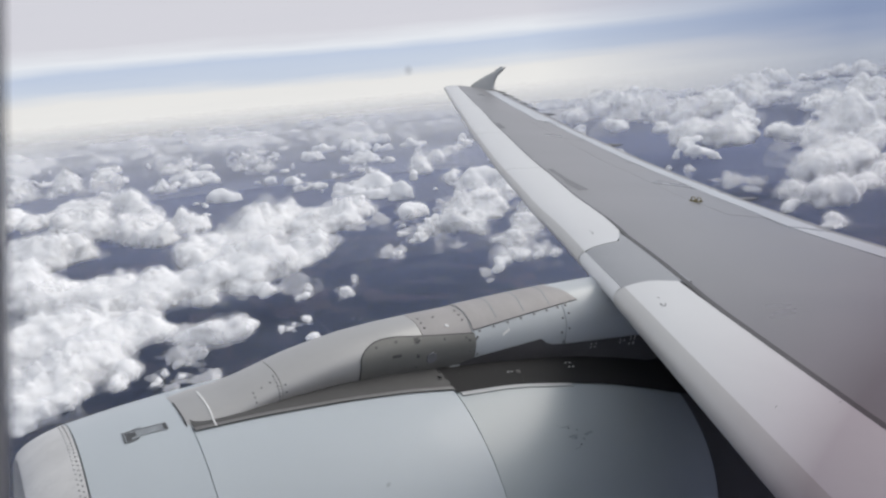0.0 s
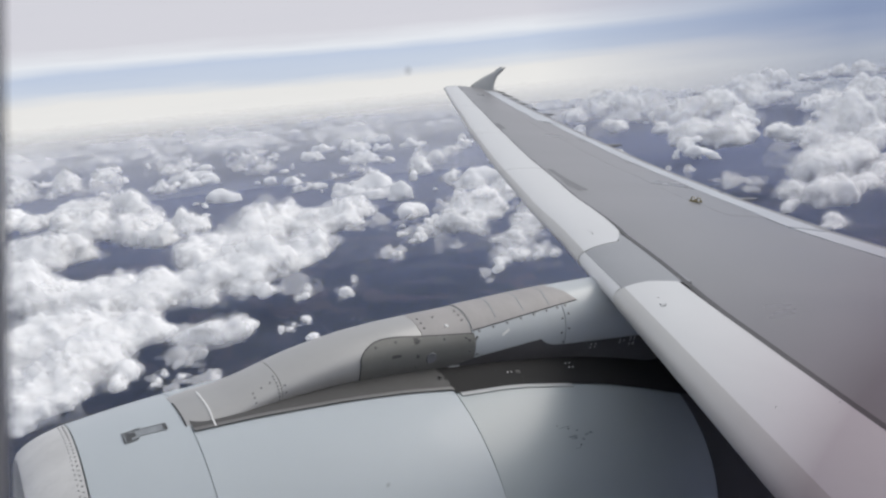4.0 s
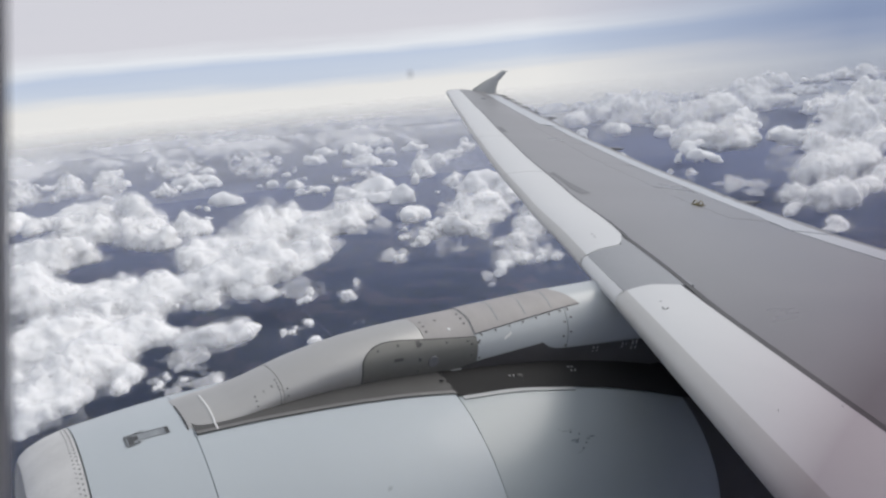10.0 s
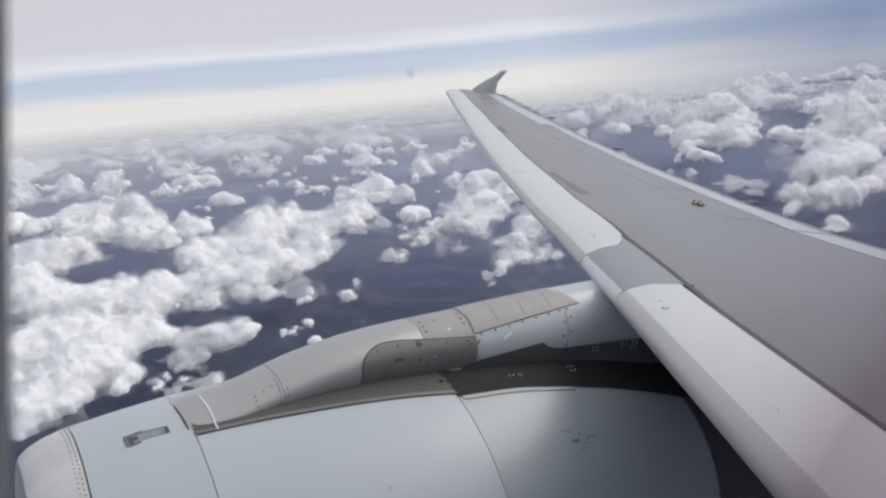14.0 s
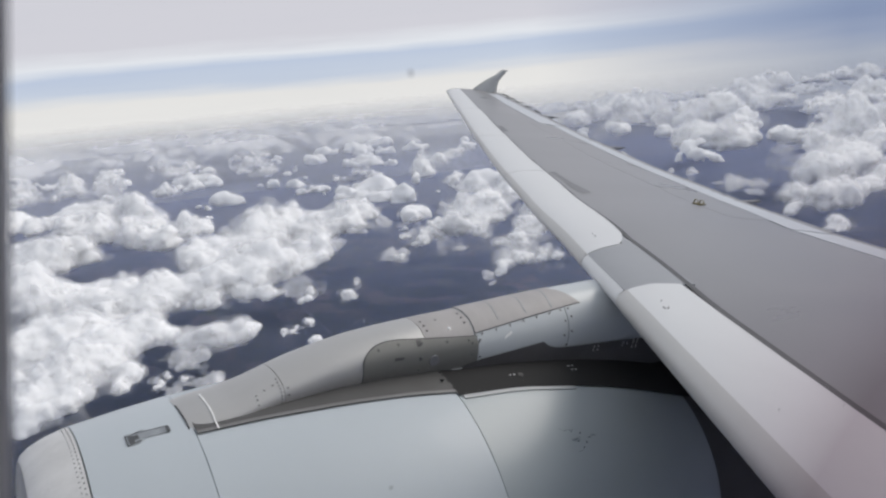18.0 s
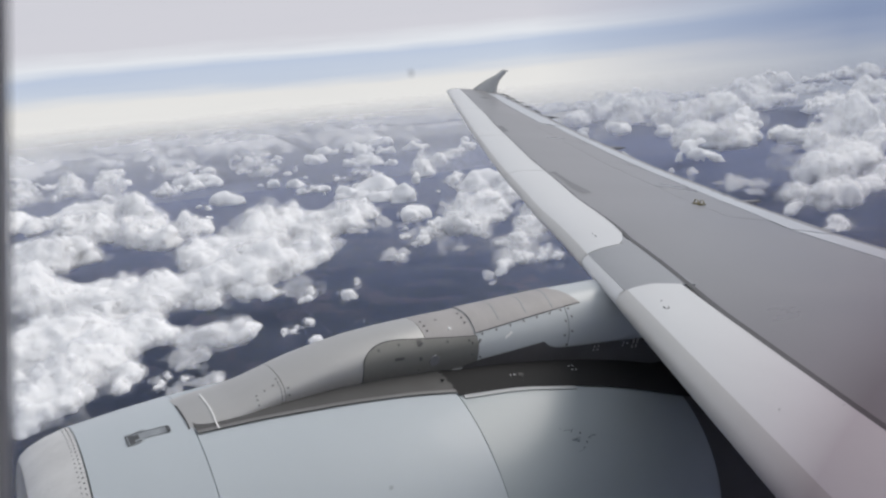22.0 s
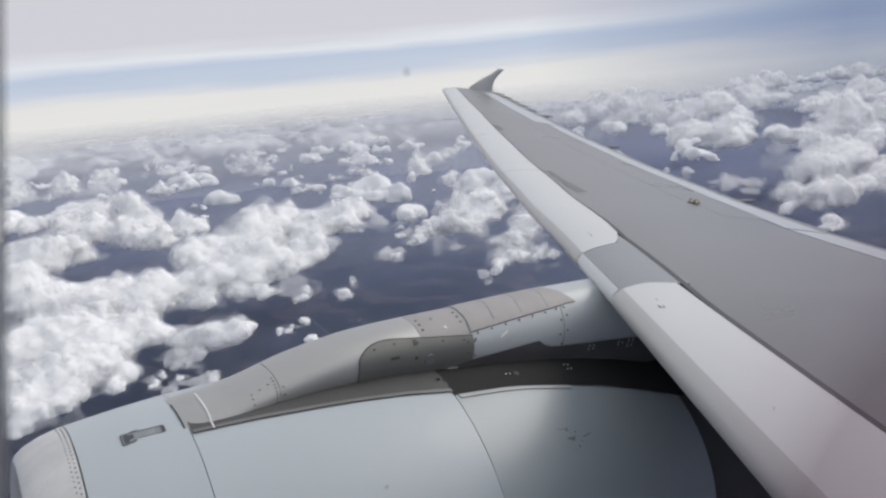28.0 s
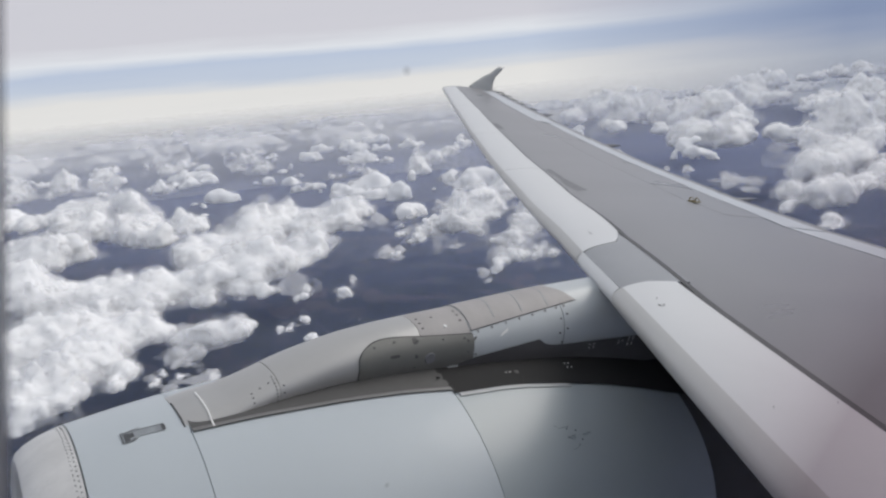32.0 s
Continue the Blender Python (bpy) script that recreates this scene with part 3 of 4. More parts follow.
cumulus("small ragged white cumulus over dark farmland", [(510, 942, 9.6), (541, 918, 12.6), (513, 901, 7.9), (591, 972, 11.0)], 1.2)
cumulus("tall bright cumulus beside the leading edge", [(640, 982, 22.3), (685, 983, 24.7), (793, 1080, 21.2), (579, 920, 16.4), (626, 931, 14.3), (613, 808, 16.1), (645, 817, 13.2), (570, 769, 12.2)], 0.95)
cumulus("ragged white cumulus cluster over fields", [(512, 705, 13.6), (541, 706, 15.5), (569, 715, 11.1), (484, 684, 5.9), (568, 688, 7.0)], 1.2)
cumulus("small ragged white cumulus over dark farmland", [(285, 753, 4.5), (302, 783, 5.2), (277, 753, 4.4)], 1.4)
cumulus("small bright cumulus puff over dark farmland", [(324, 729, 7.2), (351, 773, 5.3), (312, 728, 4.4)], 1.3)
cumulus("small white cumulus puff over dark farmland", [(257, 803, 5.2)], 1.3)
cumulus("small white cumulus puff over dark farmland", [(441, 832, 5.9), (428, 820, 3.9)], 1.4)
cumulus("thin pale cumulus scrap over dark farmland", [(234, 667, 5.4), (254, 677, 4.0), (224, 664, 3.4)], 1.5)
cumulus("small bright cumulus puff over dark farmland", [(240, 626, 4.2), (234, 625, 2.8)], 1.2)
cumulus("thin pale cumulus scrap over dark farmland", [(102, 619, 4.6), (123, 614, 3.4), (142, 590, 3.7), (114, 631, 3.4)], 1.5)
cumulus("hazy rounded cumulus group behind the wing", [(1996, 2248, 39.6), (2184, 2358, 56.1), (2390, 2459, 65.5), (2050, 2042, 55.2), (2253, 2155, 59.0), (1992, 1844, 44.3), (1695, 1561, 21.8), (1742, 1761, 32.3), (1396, 1332, 15.1)], 1.0)
cumulus("bright cumulus mass behind the trailing edge", [(1869, 1621, 54.3), (1522, 1279, 58.1), (1330, 1141, 35.4), (1313, 1073, 34.1), (1547, 1218, 53.3), (2057, 1638, 61.5), (1863, 1410, 54.3), (2494, 1862, 60.8), (2887, 2074, 62.4), (2985, 2437, 51.9), (2607, 1803, 52.6), (2850, 2210, 57.9)], 0.9)
cumulus("towering bright cumulus mass behind the trailing edge", [(2391, 1551, 41.3), (2486, 1533, 47.5), (2682, 1572, 51.9), (2636, 1478, 53.8), (1933, 1321, 28.2), (1627, 1126, 26.7), (1650, 1085, 34.1), (1446, 1014, 20.3), (1474, 933, 41.6), (1715, 1031, 44.4), (1794, 1025, 45.3), (1997, 1077, 51.7), (1164, 756, 31.6), (1216, 750, 36.0), (1297, 759, 33.4), (1525, 862, 29.4), (1001, 676, 21.3), (969, 621, 23.2), (997, 607, 20.2), (1081, 632, 19.8), (1138, 644, 15.3), (919, 633, 11.4)], 0.85)
cumulus("small white cumulus puff over dark farmland", [(1066, 869, 7.1), (1043, 824, 5.2)], 1.3)
cumulus("small white cumulus puff over dark farmland", [(869, 532, 10.1), (856, 538, 6.3)], 1.2)
cumulus("white cumulus at the edge of a greater one", [(1164, 647, 16.0), (1100, 592, 17.9), (1230, 649, 23.1)], 1.0)


cumulus("distant pale cumulus line under the horizon", [(2951, 2062, 38), (3165, 2103, 42), (3123, 1985, 36), (3332, 2027, 45), (3284, 1912, 42), (3407, 1898, 48), (3358, 1779, 45), (3563, 2223, 34), (3678, 2129, 38)], 1.0, base=-158.0)


def scud():
    """Thin torn shreds of cloud hanging between the banks."""
    r = random.Random(23)
    spots = [(406, 1143, 19.9), (451, 865, 10.3), (229, 568, 7.5), (136, 664, 10.1), (128, 586, 7.4), (453, 670, 8.6), (565, 1091, 16.1), (736, 935, 15.6), (1028, 804, 18.8), (1091, 799, 15.9), (1139, 1016, 13.9), (315, 2205, 26.0), (56, 1081, 17.8), (504, 1068, 15.5), (532, 832, 9.1)]
    for x, y, size in spots:
        lobes = []
        for j in range(r.randint(3, 6)):
            lobes.append((x + r.gauss(0, size), y + r.gauss(0, size * 1.3), size * r.uniform(0.35, 0.8)))
        cumulus("thin torn shred of grey-white cloud", lobes, 1.5, False, "cloud_shred", "cloud shreds between the banks")


scud()


def far_clouds():
    """Broken cumulus strewn to the horizon, on a grid that widens with distance."""
    step = 0.0024
    us = np.arange(math.log(1150), math.log(4750), step)
    vs = np.arange(radians(-9), radians(74), step)
    R = np.exp(us)[:, None]
    X, Y = R * np.sin(vs)[None, :], R * np.cos(vs)[None, :]
    flat = np.zeros_like(X)
    cover = np.zeros_like(X)
    for k, (size, amp) in enumerate(((900, 0.30), (330, 0.5), (130, 0.55), (60, 0.42), (30, 0.28))):
        cover += amp * (turned_noise(X, Y, flat + 7 * k, size, k) - 0.5)
    # none inside the great banks
    for x, y, q in PLACED:
        d = math.hypot(x, y)
        if d > 1000:
            cover -= 0.4 * np.exp(-((us - math.log(d)) / (4 * q / d))[:, None] ** 2 - ((vs - math.atan2(x, y)) / (1.8 * q / d))[None, :] ** 2)
    cover += 0.05 * np.clip((R - 1500) / 1500, -1.2, 1)
    hs = (np.arange(int(85 / (1150 * step))) - 2) * step
    h = hs[None, None, :] * R[:, :, None]
    D = np.where(h < 0, -0.2, cover[:, :, None] - 0.085 - 0.26 * np.abs(h / 36) ** 1.4).astype(np.float32)
    D -= 0.04 * np.clip(1 - h / 16, 0, 1)
    D[np.broadcast_to(h, D.shape) > 75] = -1
    near = np.abs(D) < 0.16
    iu, iv, iz = np.nonzero(near)
    P = X[iu, iv], Y[iu, iv], hs[iz] * R[iu, 0]
    for k, (size, amp) in enumerate(((48, 0.26), (24, 0.17), (13, 0.10))):
        D[near] += amp * (turned_noise(*P, size, k + 2) - 0.5)
    D[0], D[-1], D[:, 0], D[:, -1], D[:, :, 0], D[:, :, -1] = -1, -1, -1, -1, -1, -1
    soft = soften(D, 2)[::2, ::2, ::2]
    Vs, Qs, base, slots = [], [], 0, []
    for k, field, iso, m in ((0, D, 0.025, 1), (1, soft, -0.02, 2)):
        V, Q = surface_nets(field, iso, np.zeros(3), 1.0, -1)
        Vs.append(to_place(V * m, us, vs, step, np.zeros(3)))
        Qs.append(Q[:, ::-1] + base)
        base += len(V)
        slots += [k] * len(Q)
    me = fill_mesh("far_clouds", np.concatenate(Vs), np.concatenate(Qs), CLOUD_FAR)
    me.materials.append(FRINGE[1])
    me.polygons.foreach_set("material_index", np.array(slots, np.int32))
    ob = new("far_clouds", me)
    tagged(ob, "field of small white cumulus clouds reaching the horizon", "cloud", kind="stuff")


far_clouds()

# ---- the wing ----
def le(y):
    s = (y - 1.98) / 15.02
    return Vector((0.518 * (y - 1.98), y, -1.063 + 0.0929 * (y - 1.98) + 0.402 * s * s))


def chord(y):
    return 6.07 - 2.37 * (y - 1.98) / 4.42 if y < 6.4 else 3.7 - 2.31 * (y - 6.4) / 10.2


def slope(y):
    return math.tan(radians(2.26 - 1.69 * (y - 6.4) / 10.2))


def half_thick(s, t):
    s = max(0.0, min(1.0, s))
    return 5 * t * (0.2969 * s ** 0.5 - 0.126 * s - 0.3516 * s ** 2 + 0.2843 * s ** 3 - 0.1036 * s ** 4)


def wing(s, y, lift=0.0):
    """A point of the wing: s runs from -1 (trailing edge, lower side) over 0 (nose) to 1 (trailing edge, upper side)."""
    c, a = chord(y), abs(s)
    p = le(y) + Vector((c * a, 0, -c * a * slope(y) + nose_shift(y) * (1 - 0.1 * a)))
    up = (half_thick(a, 0.095) * c + lift) if s >= 0 else -(half_thick(a, 0.11) * c + lift)
    nose = math.exp(-a * 60) * lift
    return p + Vector((-nose, 0, up))


NOSE_SHIFT = ((1.5, 0.035), (5.0, 0.033), (6.4, 0.008), (8.0, -0.06), (10.0, -0.10), (12.0, -0.09), (14.0, -0.05), (16.7, 0.0), (17.5, 0.0))


def nose_shift(y):
    """Offset of the nose line from the wing's even bend, fitted to the camera's view."""
    for (y0, v0), (y1, v1) in zip(NOSE_SHIFT, NOSE_SHIFT[1:]):
        if y <= y1:
            t = (y - y0) / (y1 - y0)
            return v0 + (v1 - v0) * t * t * (3 - 2 * t)
    return 0.0


def slat_end(y):
    """Share of the chord that the slats cover."""
    if y < 5.2:
        return 0.1036 + max(0.0, 4.64 - y) * 0.0035
    if y < 6.3:
        return 0.497 / chord(y)
    return 0.136 + (y - 6.3) * 0.0119


the_wing = thing("airliner_wing", "long grey swept airliner wing with pale leading edge and upturned tip", "wing")
S_NOSE = [-0.6, -0.3, -0.14, -0.09, -0.055, -0.03, -0.015, -0.006, -0.002, 0, 0.002, 0.006, 0.014, 0.025, 0.04, 0.06, 0.085, 0.12, 0.18, 0.26, 0.36, 0.46, 0.54, 0.62, 0.68, 0.74, 0.785]
Y_ALL = frange(1.9, 6.4, 12) + frange(6.7, 16.7, 28)
sheet("wing_skin", lambda s, y: wing(s, y, -0.012 if abs(s) < 0.3 * 0.5 else 0.0), S_NOSE, Y_ALL, WING_GREY, the_wing, "mid-grey painted wing skin with faint streaks")


def slat(y0, y1, label, brow=0.014):
    """y0 and y1 give the ends along the chord share."""
    us = [-0.11, -0.08, -0.05, -0.03, -0.016, -0.007, -0.002, 0, 0.002, 0.005, 0.01, 0.014, 0.018, 0.028, 0.042, 0.06, 0.08, 0.1, 0.12, 0.14]

    def fn(k, w):
        a = us[k] / 0.14
        y = y0(max(us[k], 0)) * (1 - w) + y1(max(us[k], 0)) * w
        s = us[k] if us[k] < 0.06 else 0.06 + (us[k] - 0.06) / 0.08 * (slat_end(y) - 0.06)
        return wing(s, y, 0.004)
    k0 = us.index(brow)
    top = sheet("slat", fn, range(k0, len(us)), frange(0, 1, 12), SLAT_WHITE, the_wing, label, thick=0.03)
    sheet("slat_nose", fn, range(0, k0 + 1), frange(0, 1, 12), SLAT_NOSE, top, "cream-grey rounded slat nose")
    return top


slat(lambda s: 1.9, lambda s: 5.29 - s * 1.63, "pale inboard leading-edge slat", 0.018)
ENDS = (6.09, 9.38, 11.85, 14.4, 16.62)
for a, b in zip(ENDS, ENDS[1:]):
    skew = 2.3 if b < 16 else 0.0
    if a < 6.2:
        slat(lambda s, a=a: a - 0.5 * s + 0.25 * (max(0, s - 0.10) / 0.04) ** 1.4, lambda s, b=b: b - 0.012 - 2.3 * s, "pale outboard leading-edge slat")
    else:
        slat(lambda s, a=a: a - 2.3 * s, lambda s, b=b, k=skew: b - 0.012 - k * s, "pale outboard leading-edge slat")
sheet("fixed_leading_edge", lambda s, w: wing(s, (5.30 - max(s, 0) * 2.25) * (1 - w) + (6.08 - max(s, 0) * 0.4 + 0.3 * max(0, s - 0.1) / 0.03) * w, 0.0), [0.0145, 0.02, 0.028, 0.04, 0.055, 0.07, 0.09, 0.1, 0.115, 0.126], frange(0, 1, 8), EDGE_GREY, the_wing, "grey fixed leading edge above the pylon", thick=0.02)
sheet("leading_edge_nose", lambda s, w: wing(s, (5.30 - max(s, 0)) * (1 - w) + 6.08 * w, 0.001), [-0.06, -0.03, -0.012, -0.004, 0, 0.002, 0.005, 0.009, 0.0138], frange(0, 1, 8), SLAT_WHITE, the_wing, "pale nose strip above the pylon", thick=0.02)
# dark seal behind the slats
SEAL_FRONT = ((1.9, 0.1145), (3.3, 0.1093), (4.64, 0.1053), (5.07, 0.1115), (5.27, 0.1148), (5.76, 0.1228), (6.18, 0.1285), (6.32, 0.1365))


def seal(w, y):
    """The seal is broad inboard and a thin line outboard."""
    wide = 0.042 if y < 6.0 else max(0.018, 0.042 - 0.02 * (y - 6.0))
    start = slat_end(y) + 0.0012
    for (y0, v0), (y1, v1) in zip(SEAL_FRONT, SEAL_FRONT[1:]):
        if y0 <= y < y1:
            start = v0 + (v1 - v0) * (y - y0) / (y1 - y0)
    return wing(start + w * wide / chord(y), y, 0.002)


sheet("slat_seal", seal, [0, 0.5, 1], frange(1.95, 4.99, 14) + frange(5.01, 6.29, 9) + frange(6.31, 16.6, 30), SEAL, the_wing, "dark rubber seal behind the slats")


def hinge(y):
    return 0.79 if y < 6.4 else min(0.845, 0.79 + 0.045 * (y - 6.4)) if y < 12.97 else 0.722


# flaps, aileron, spoilers
def panel(name, y0, y1, s0, s1, mat, label, lift=0.004, thick=0.03, n=10):
    return sheet(name, lambda s, y: wing(s0(y) + (s1(y) - s0(y)) * s, y, lift), frange(0, 1, 8), frange(y0, y1, n), mat, the_wing, label, thick=thick)


one = lambda y: 1.0
panel("inboard_flap", 1.95, 6.38, hinge, one, FLAP_PALE, "pale inboard flap")
panel("outboard_flap", 6.42, 12.95, hinge, one, FLAP_PALE, "pale outboard flap")
panel("aileron", 13.0, 16.4, hinge, one, FLAP_PALE, "pale aileron")
sheet("wing_underside", lambda s, y: wing(-s, y, -0.02), frange(0.58, 1.0, 8), Y_ALL, WING_GREY, the_wing, "grey underside")
for i in range(4):
    y0 = 6.75 + i * 1.55
    panel("spoiler", y0, y0 + 1.52, lambda y: 0.615, lambda y: hinge(y) - 0.004, WING_GREY, "grey spoiler panel", lift=0.0012, thick=0.003, n=5)
panel("scuff_mark", 7.85, 8.98, lambda y: 0.19 + 0.008 * math.sin(y * 9), lambda y: 0.232 - 0.022 * (y - 7.85) + 0.006 * math.sin(y * 17), SCUFF, "darker scuffed patch of paint", lift=0.002, thick=0.0, n=5)

panel("scuff_mark", 11.9, 12.4, lambda y: 0.20, lambda y: 0.26, SCUFF, "darker scuffed patch of paint", lift=0.002, thick=0.0, n=5)


def fairing(y, reach, r):
    """A flap-track canoe under the trailing edge."""
    bm = bmesh.new()
    te = wing(1.0, y)
    x0, x1 = te.x - 1.6, te.x + reach
    rings = []
    for i in range(15):
        t = i / 14
        rr = r * max(0.02, math.sin(math.pi * min(1, t ** 0.75)) ** 0.7)
        x = x0 + (x1 - x0) * t
        zc = te.z - 0.08 + 0.07 * t
        rings.append([bm.verts.new((x, y + rr * 0.6 * math.cos(2 * math.pi * k / 14), zc + rr * math.sin(2 * math.pi * k / 14))) for k in range(14)])
    for a, b in zip(rings, rings[1:]):
        for k in range(14):
            bm.faces.new((a[k], a[(k + 1) % 14], b[(k + 1) % 14], b[k]))
    part("flap_track_fairing", bm, SCUFF, the_wing, "grey canoe-shaped fairing", smooth=True)


for y, reach in ((7.95, 0.44), (11.35, 0.42), (14.0, 0.40)):
    fairing(y, reach, 0.07)


def tip_fence():
    """The upturned fence: a swept, thin fin with a rounded root."""
    prof = ((0.66, 8.28, 9.03), (0.78, 8.39, 9.02), (0.88, 8.56, 9.05), (0.98, 8.75, 9.10), (1.08, 8.98, 9.22), (1.16, 9.11, 9.31), (1.215, 9.20, 9.37))
    bm = bmesh.new()
    rings = []
    for z, a, b in prof:
        lean = 16.70 + (z - 0.66) * 0.12
        ring = []
        for t, side in ((0, 0), (0.15, 1), (0.5, 1.2), (0.85, 0.6), (1, 0), (0.85, -0.6), (0.5, -1.2), (0.15, -1)):
            ring.append(bm.verts.new((a + (b - a) * t, lean + side * 0.022, z)))
        rings.append(ring)
    for p, q in zip(rings, rings[1:]):
        for k in range(8):
            bm.faces.new((p[k], p[(k + 1) % 8], q[(k + 1) % 8], q[k]))
    bm.faces.new(rings[-1])
    part("tip_fence", bm, FENCE_GREY, the_wing, "grey upturned wing-tip fence", smooth=True)


tip_fence()
sheet("wing_tip_cap", lambda a, s: wing(s, 16.68) * (1 - a) + (wing(abs(s), 16.68) * 0.5 + wing(-abs(s), 16.68) * 0.5 + Vector((0, 0.06, 0))) * a, [0, 0.5, 1], frange(-1, 1, 30), SLAT_WHITE, the_wing, "pale cap at the wing tip")
for y, l in ((16.5, 0.30), (16.05, 0.30), (15.6, 0.28), (15.1, 0.28), (14.6, 0.26)):
    bm = bmesh.new()
    te = wing(1.0, y)
    box(bm, te + Vector((l / 2 - 0.03, 0, -0.005)), (l, 0.024, 0.024), rot=Matrix.Rotation(radians(8), 4, "Y"))
    box(bm, te + Vector((0.0, 0, 0)), (0.1, 0.025, 0.02))
    part("static_wick", bm, MARK, the_wing, "thin dark static discharge wick")


def hook():
    p = wing(0.624, 7.37, 0.004)
    bm = bmesh.new()
    box(bm, p + Vector((0, 0, 0.006)), (0.065, 0.145, 0.012), 0.004)
    for dy in (-0.038, 0.038):
        r = bmesh.ops.create_circle(bm, segments=10, radius=0.03)
        bmesh.ops.delete(bm, geom=r["verts"], context="VERTS")
        pts = [(dy + 0.028 * math.cos(a), 0.012 + 0.038 * math.sin(a)) for a in frange(0, math.pi, 9)]
        rings = []
        for u, v in pts:
            rings.append([bm.verts.new(p + Vector((0.010 * math.cos(b), u + 0.006 * math.sin(b), v + 0.004 * math.sin(b)))) for b in (0, 1.57, 3.14, 4.71)])
        for a, b in zip(rings, rings[1:]):
            for k in range(4):
                bm.faces.new((a[k], a[(k + 1) % 4], b[(k + 1) % 4], b[k]))
    part("rope_hook", bm, YELLOW, the_wing, "small yellow escape-rope hook")


hook()


def bars(at, mat, sizes, parent, name="marking"):
    """Unreadable stencil marks on the wing, as short bars; each: chord share, span, length aft, width."""
    for s, y, lx, ly in sizes:
        c = chord(y)
        sheet(name, lambda u, v: wing(s + u * lx / c, y + v * ly, at), [-0.5, 0.5], [-0.5, 0.5], mat, parent)


bars(0.0055, MARK, ((0.040, 4.845, 0.009, 0.036), (0.046, 4.83, 0.006, 0.025), (0.043, 4.818, 0.016, 0.008), (0.046, 4.935, 0.007, 0.015)), the_wing)
bars(0.0055, MARK, ((0.063, 6.34, 0.009, 0.04), (0.063, 6.41, 0.009, 0.02)), the_wing)

# ---- the engine ----
NY, NZ = 5.742, -2.239
engine = thing("jet_engine", "pale blue jet engine nacelle with bare metal inlet lip", "engine")


def ring_point(x, r, a):
    """a in degrees: 0 towards the cabin, 90 on top."""
    return Vector((x, NY - r * math.cos(radians(a)), NZ + r * math.sin(radians(a))))


NAC = ((-1.50, 1.073), (-1.476, 1.079), (-1.20, 1.123), (-0.962, 1.153), (-0.6, 1.182), (-0.2, 1.2), (0.2, 1.208), (0.492, 1.203), (0.9, 1.183), (1.3, 1.145), (1.7, 1.09), (2.0, 1.035), (2.332, 0.963))


def nac_r(x):
    for (x0, r0), (x1, r1) in zip(NAC, NAC[1:]):
        if x <= x1:
            t = (x - x0) / (x1 - x0)
            return r0 + (r1 - r0) * t
    return NAC[-1][1]


def shell(name, prof, mat, label, a0=0, a1=360, seg=96):
    """A turned ring from a closed or open profile of x, r."""
    n = seg + 1 if a1 - a0 < 360 else seg
    verts = [ring_point(x, r, a0 + (a1 - a0) * k / seg) for x, r in prof for k in range(n)]
    m = seg
    faces = [(i * n + k, i * n + (k + 1) % n, (i + 1) * n + (k + 1) % n, (i + 1) * n + k) for i in range(len(prof) - 1) for k in range(m)]
    ob = mesh_from(name, verts, faces, mat, engine, label)
    return ob


def cowl(name, x0, x1, label, mat=NACELLE):
    xs = frange(x0, x1, 10)
    e = 0.001
    prof = [(x0 + e, nac_r(x0) - 0.03), (x0 + e, nac_r(x0) - 0.0015), (x0 + 2 * e, nac_r(x0))] + [(x, nac_r(x)) for x in xs[1:-1]] + [(x1 - 2 * e, nac_r(x1)), (x1 - e, nac_r(x1) - 0.0015), (x1 - e, nac_r(x1) - 0.03)]
    return shell(name, prof, mat, label)


lip = shell("inlet_lip", [(-1.461, 0.84), (-1.581, 0.85), (-1.661, 0.875), (-1.705, 0.915), (-1.717, 0.945), (-1.705, 0.975), (-1.661, 1.012), (-1.59, 1.046), (-1.52, 1.068), (-1.479, 1.078), (-1.479, 1.045)], LIP_METAL, "bare metal inlet lip ring")
inlet = cowl("inlet_cowl", -1.4725, -0.9632, "pale blue inlet cowl")
fan_cowl = cowl("fan_cowl", -0.9612, 0.4912, "pale blue fan cowl")
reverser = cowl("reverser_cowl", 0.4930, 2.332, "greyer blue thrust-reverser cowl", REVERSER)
shell("inner_barrel", [(-1.49, 1.043), (-1.2, 1.09), (-0.6, 1.155), (0.2, 1.185), (0.9, 1.155), (1.7, 1.065), (2.25, 0.95)], GAP, "dark backing behind the cowl joints")
shell("inlet_duct", [(-1.46, 0.84), (-1.1, 0.82), (-0.6, 0.85), (-0.55, 0.3), (-0.55, 0.02)], SHADED_METAL, "dark inlet duct")
shell("fan_nozzle", [(2.325, 0.945), (2.0, 0.96), (1.6, 0.98), (1.55, 0.5)], SHADED_METAL, "dark inside of the fan nozzle")
shell("core_cowl", [(1.5, 0.86), (2.35, 0.90), (3.0, 0.86), (3.6, 0.66), (3.62, 0.6), (3.3, 0.5), (3.3, 0.02)], SHADED_METAL, "dark core exhaust cowl")


def rivets(name, spots, parent, mat=RIVET, r=0.007):
    """Each rivet is a low six-sided button; spots are place and normal."""
    for p, nrm in spots:
        bm = bmesh.new()
        q = nrm.to_track_quat("Z", "Y").to_matrix().to_4x4()
        bmesh.ops.create_cone(bm, cap_ends=True, segments=6, radius1=r, radius2=r * 0.7, depth=0.004, matrix=Matrix.Translation(p + nrm * 0.001) @ q)
        part(name, bm, mat, parent)


def nac_normal(a):
    return Vector((0, -math.cos(radians(a)), math.sin(radians(a))))


spots = []
for k in range(26):
    a = 58 + k * 1.9
    for j, dx in enumerate((-0.012, -0.030)):
        spots.append((ring_point(-1.482 + dx, 1.0745 - j * 0.006, a + j * 0.9), nac_normal(a)))
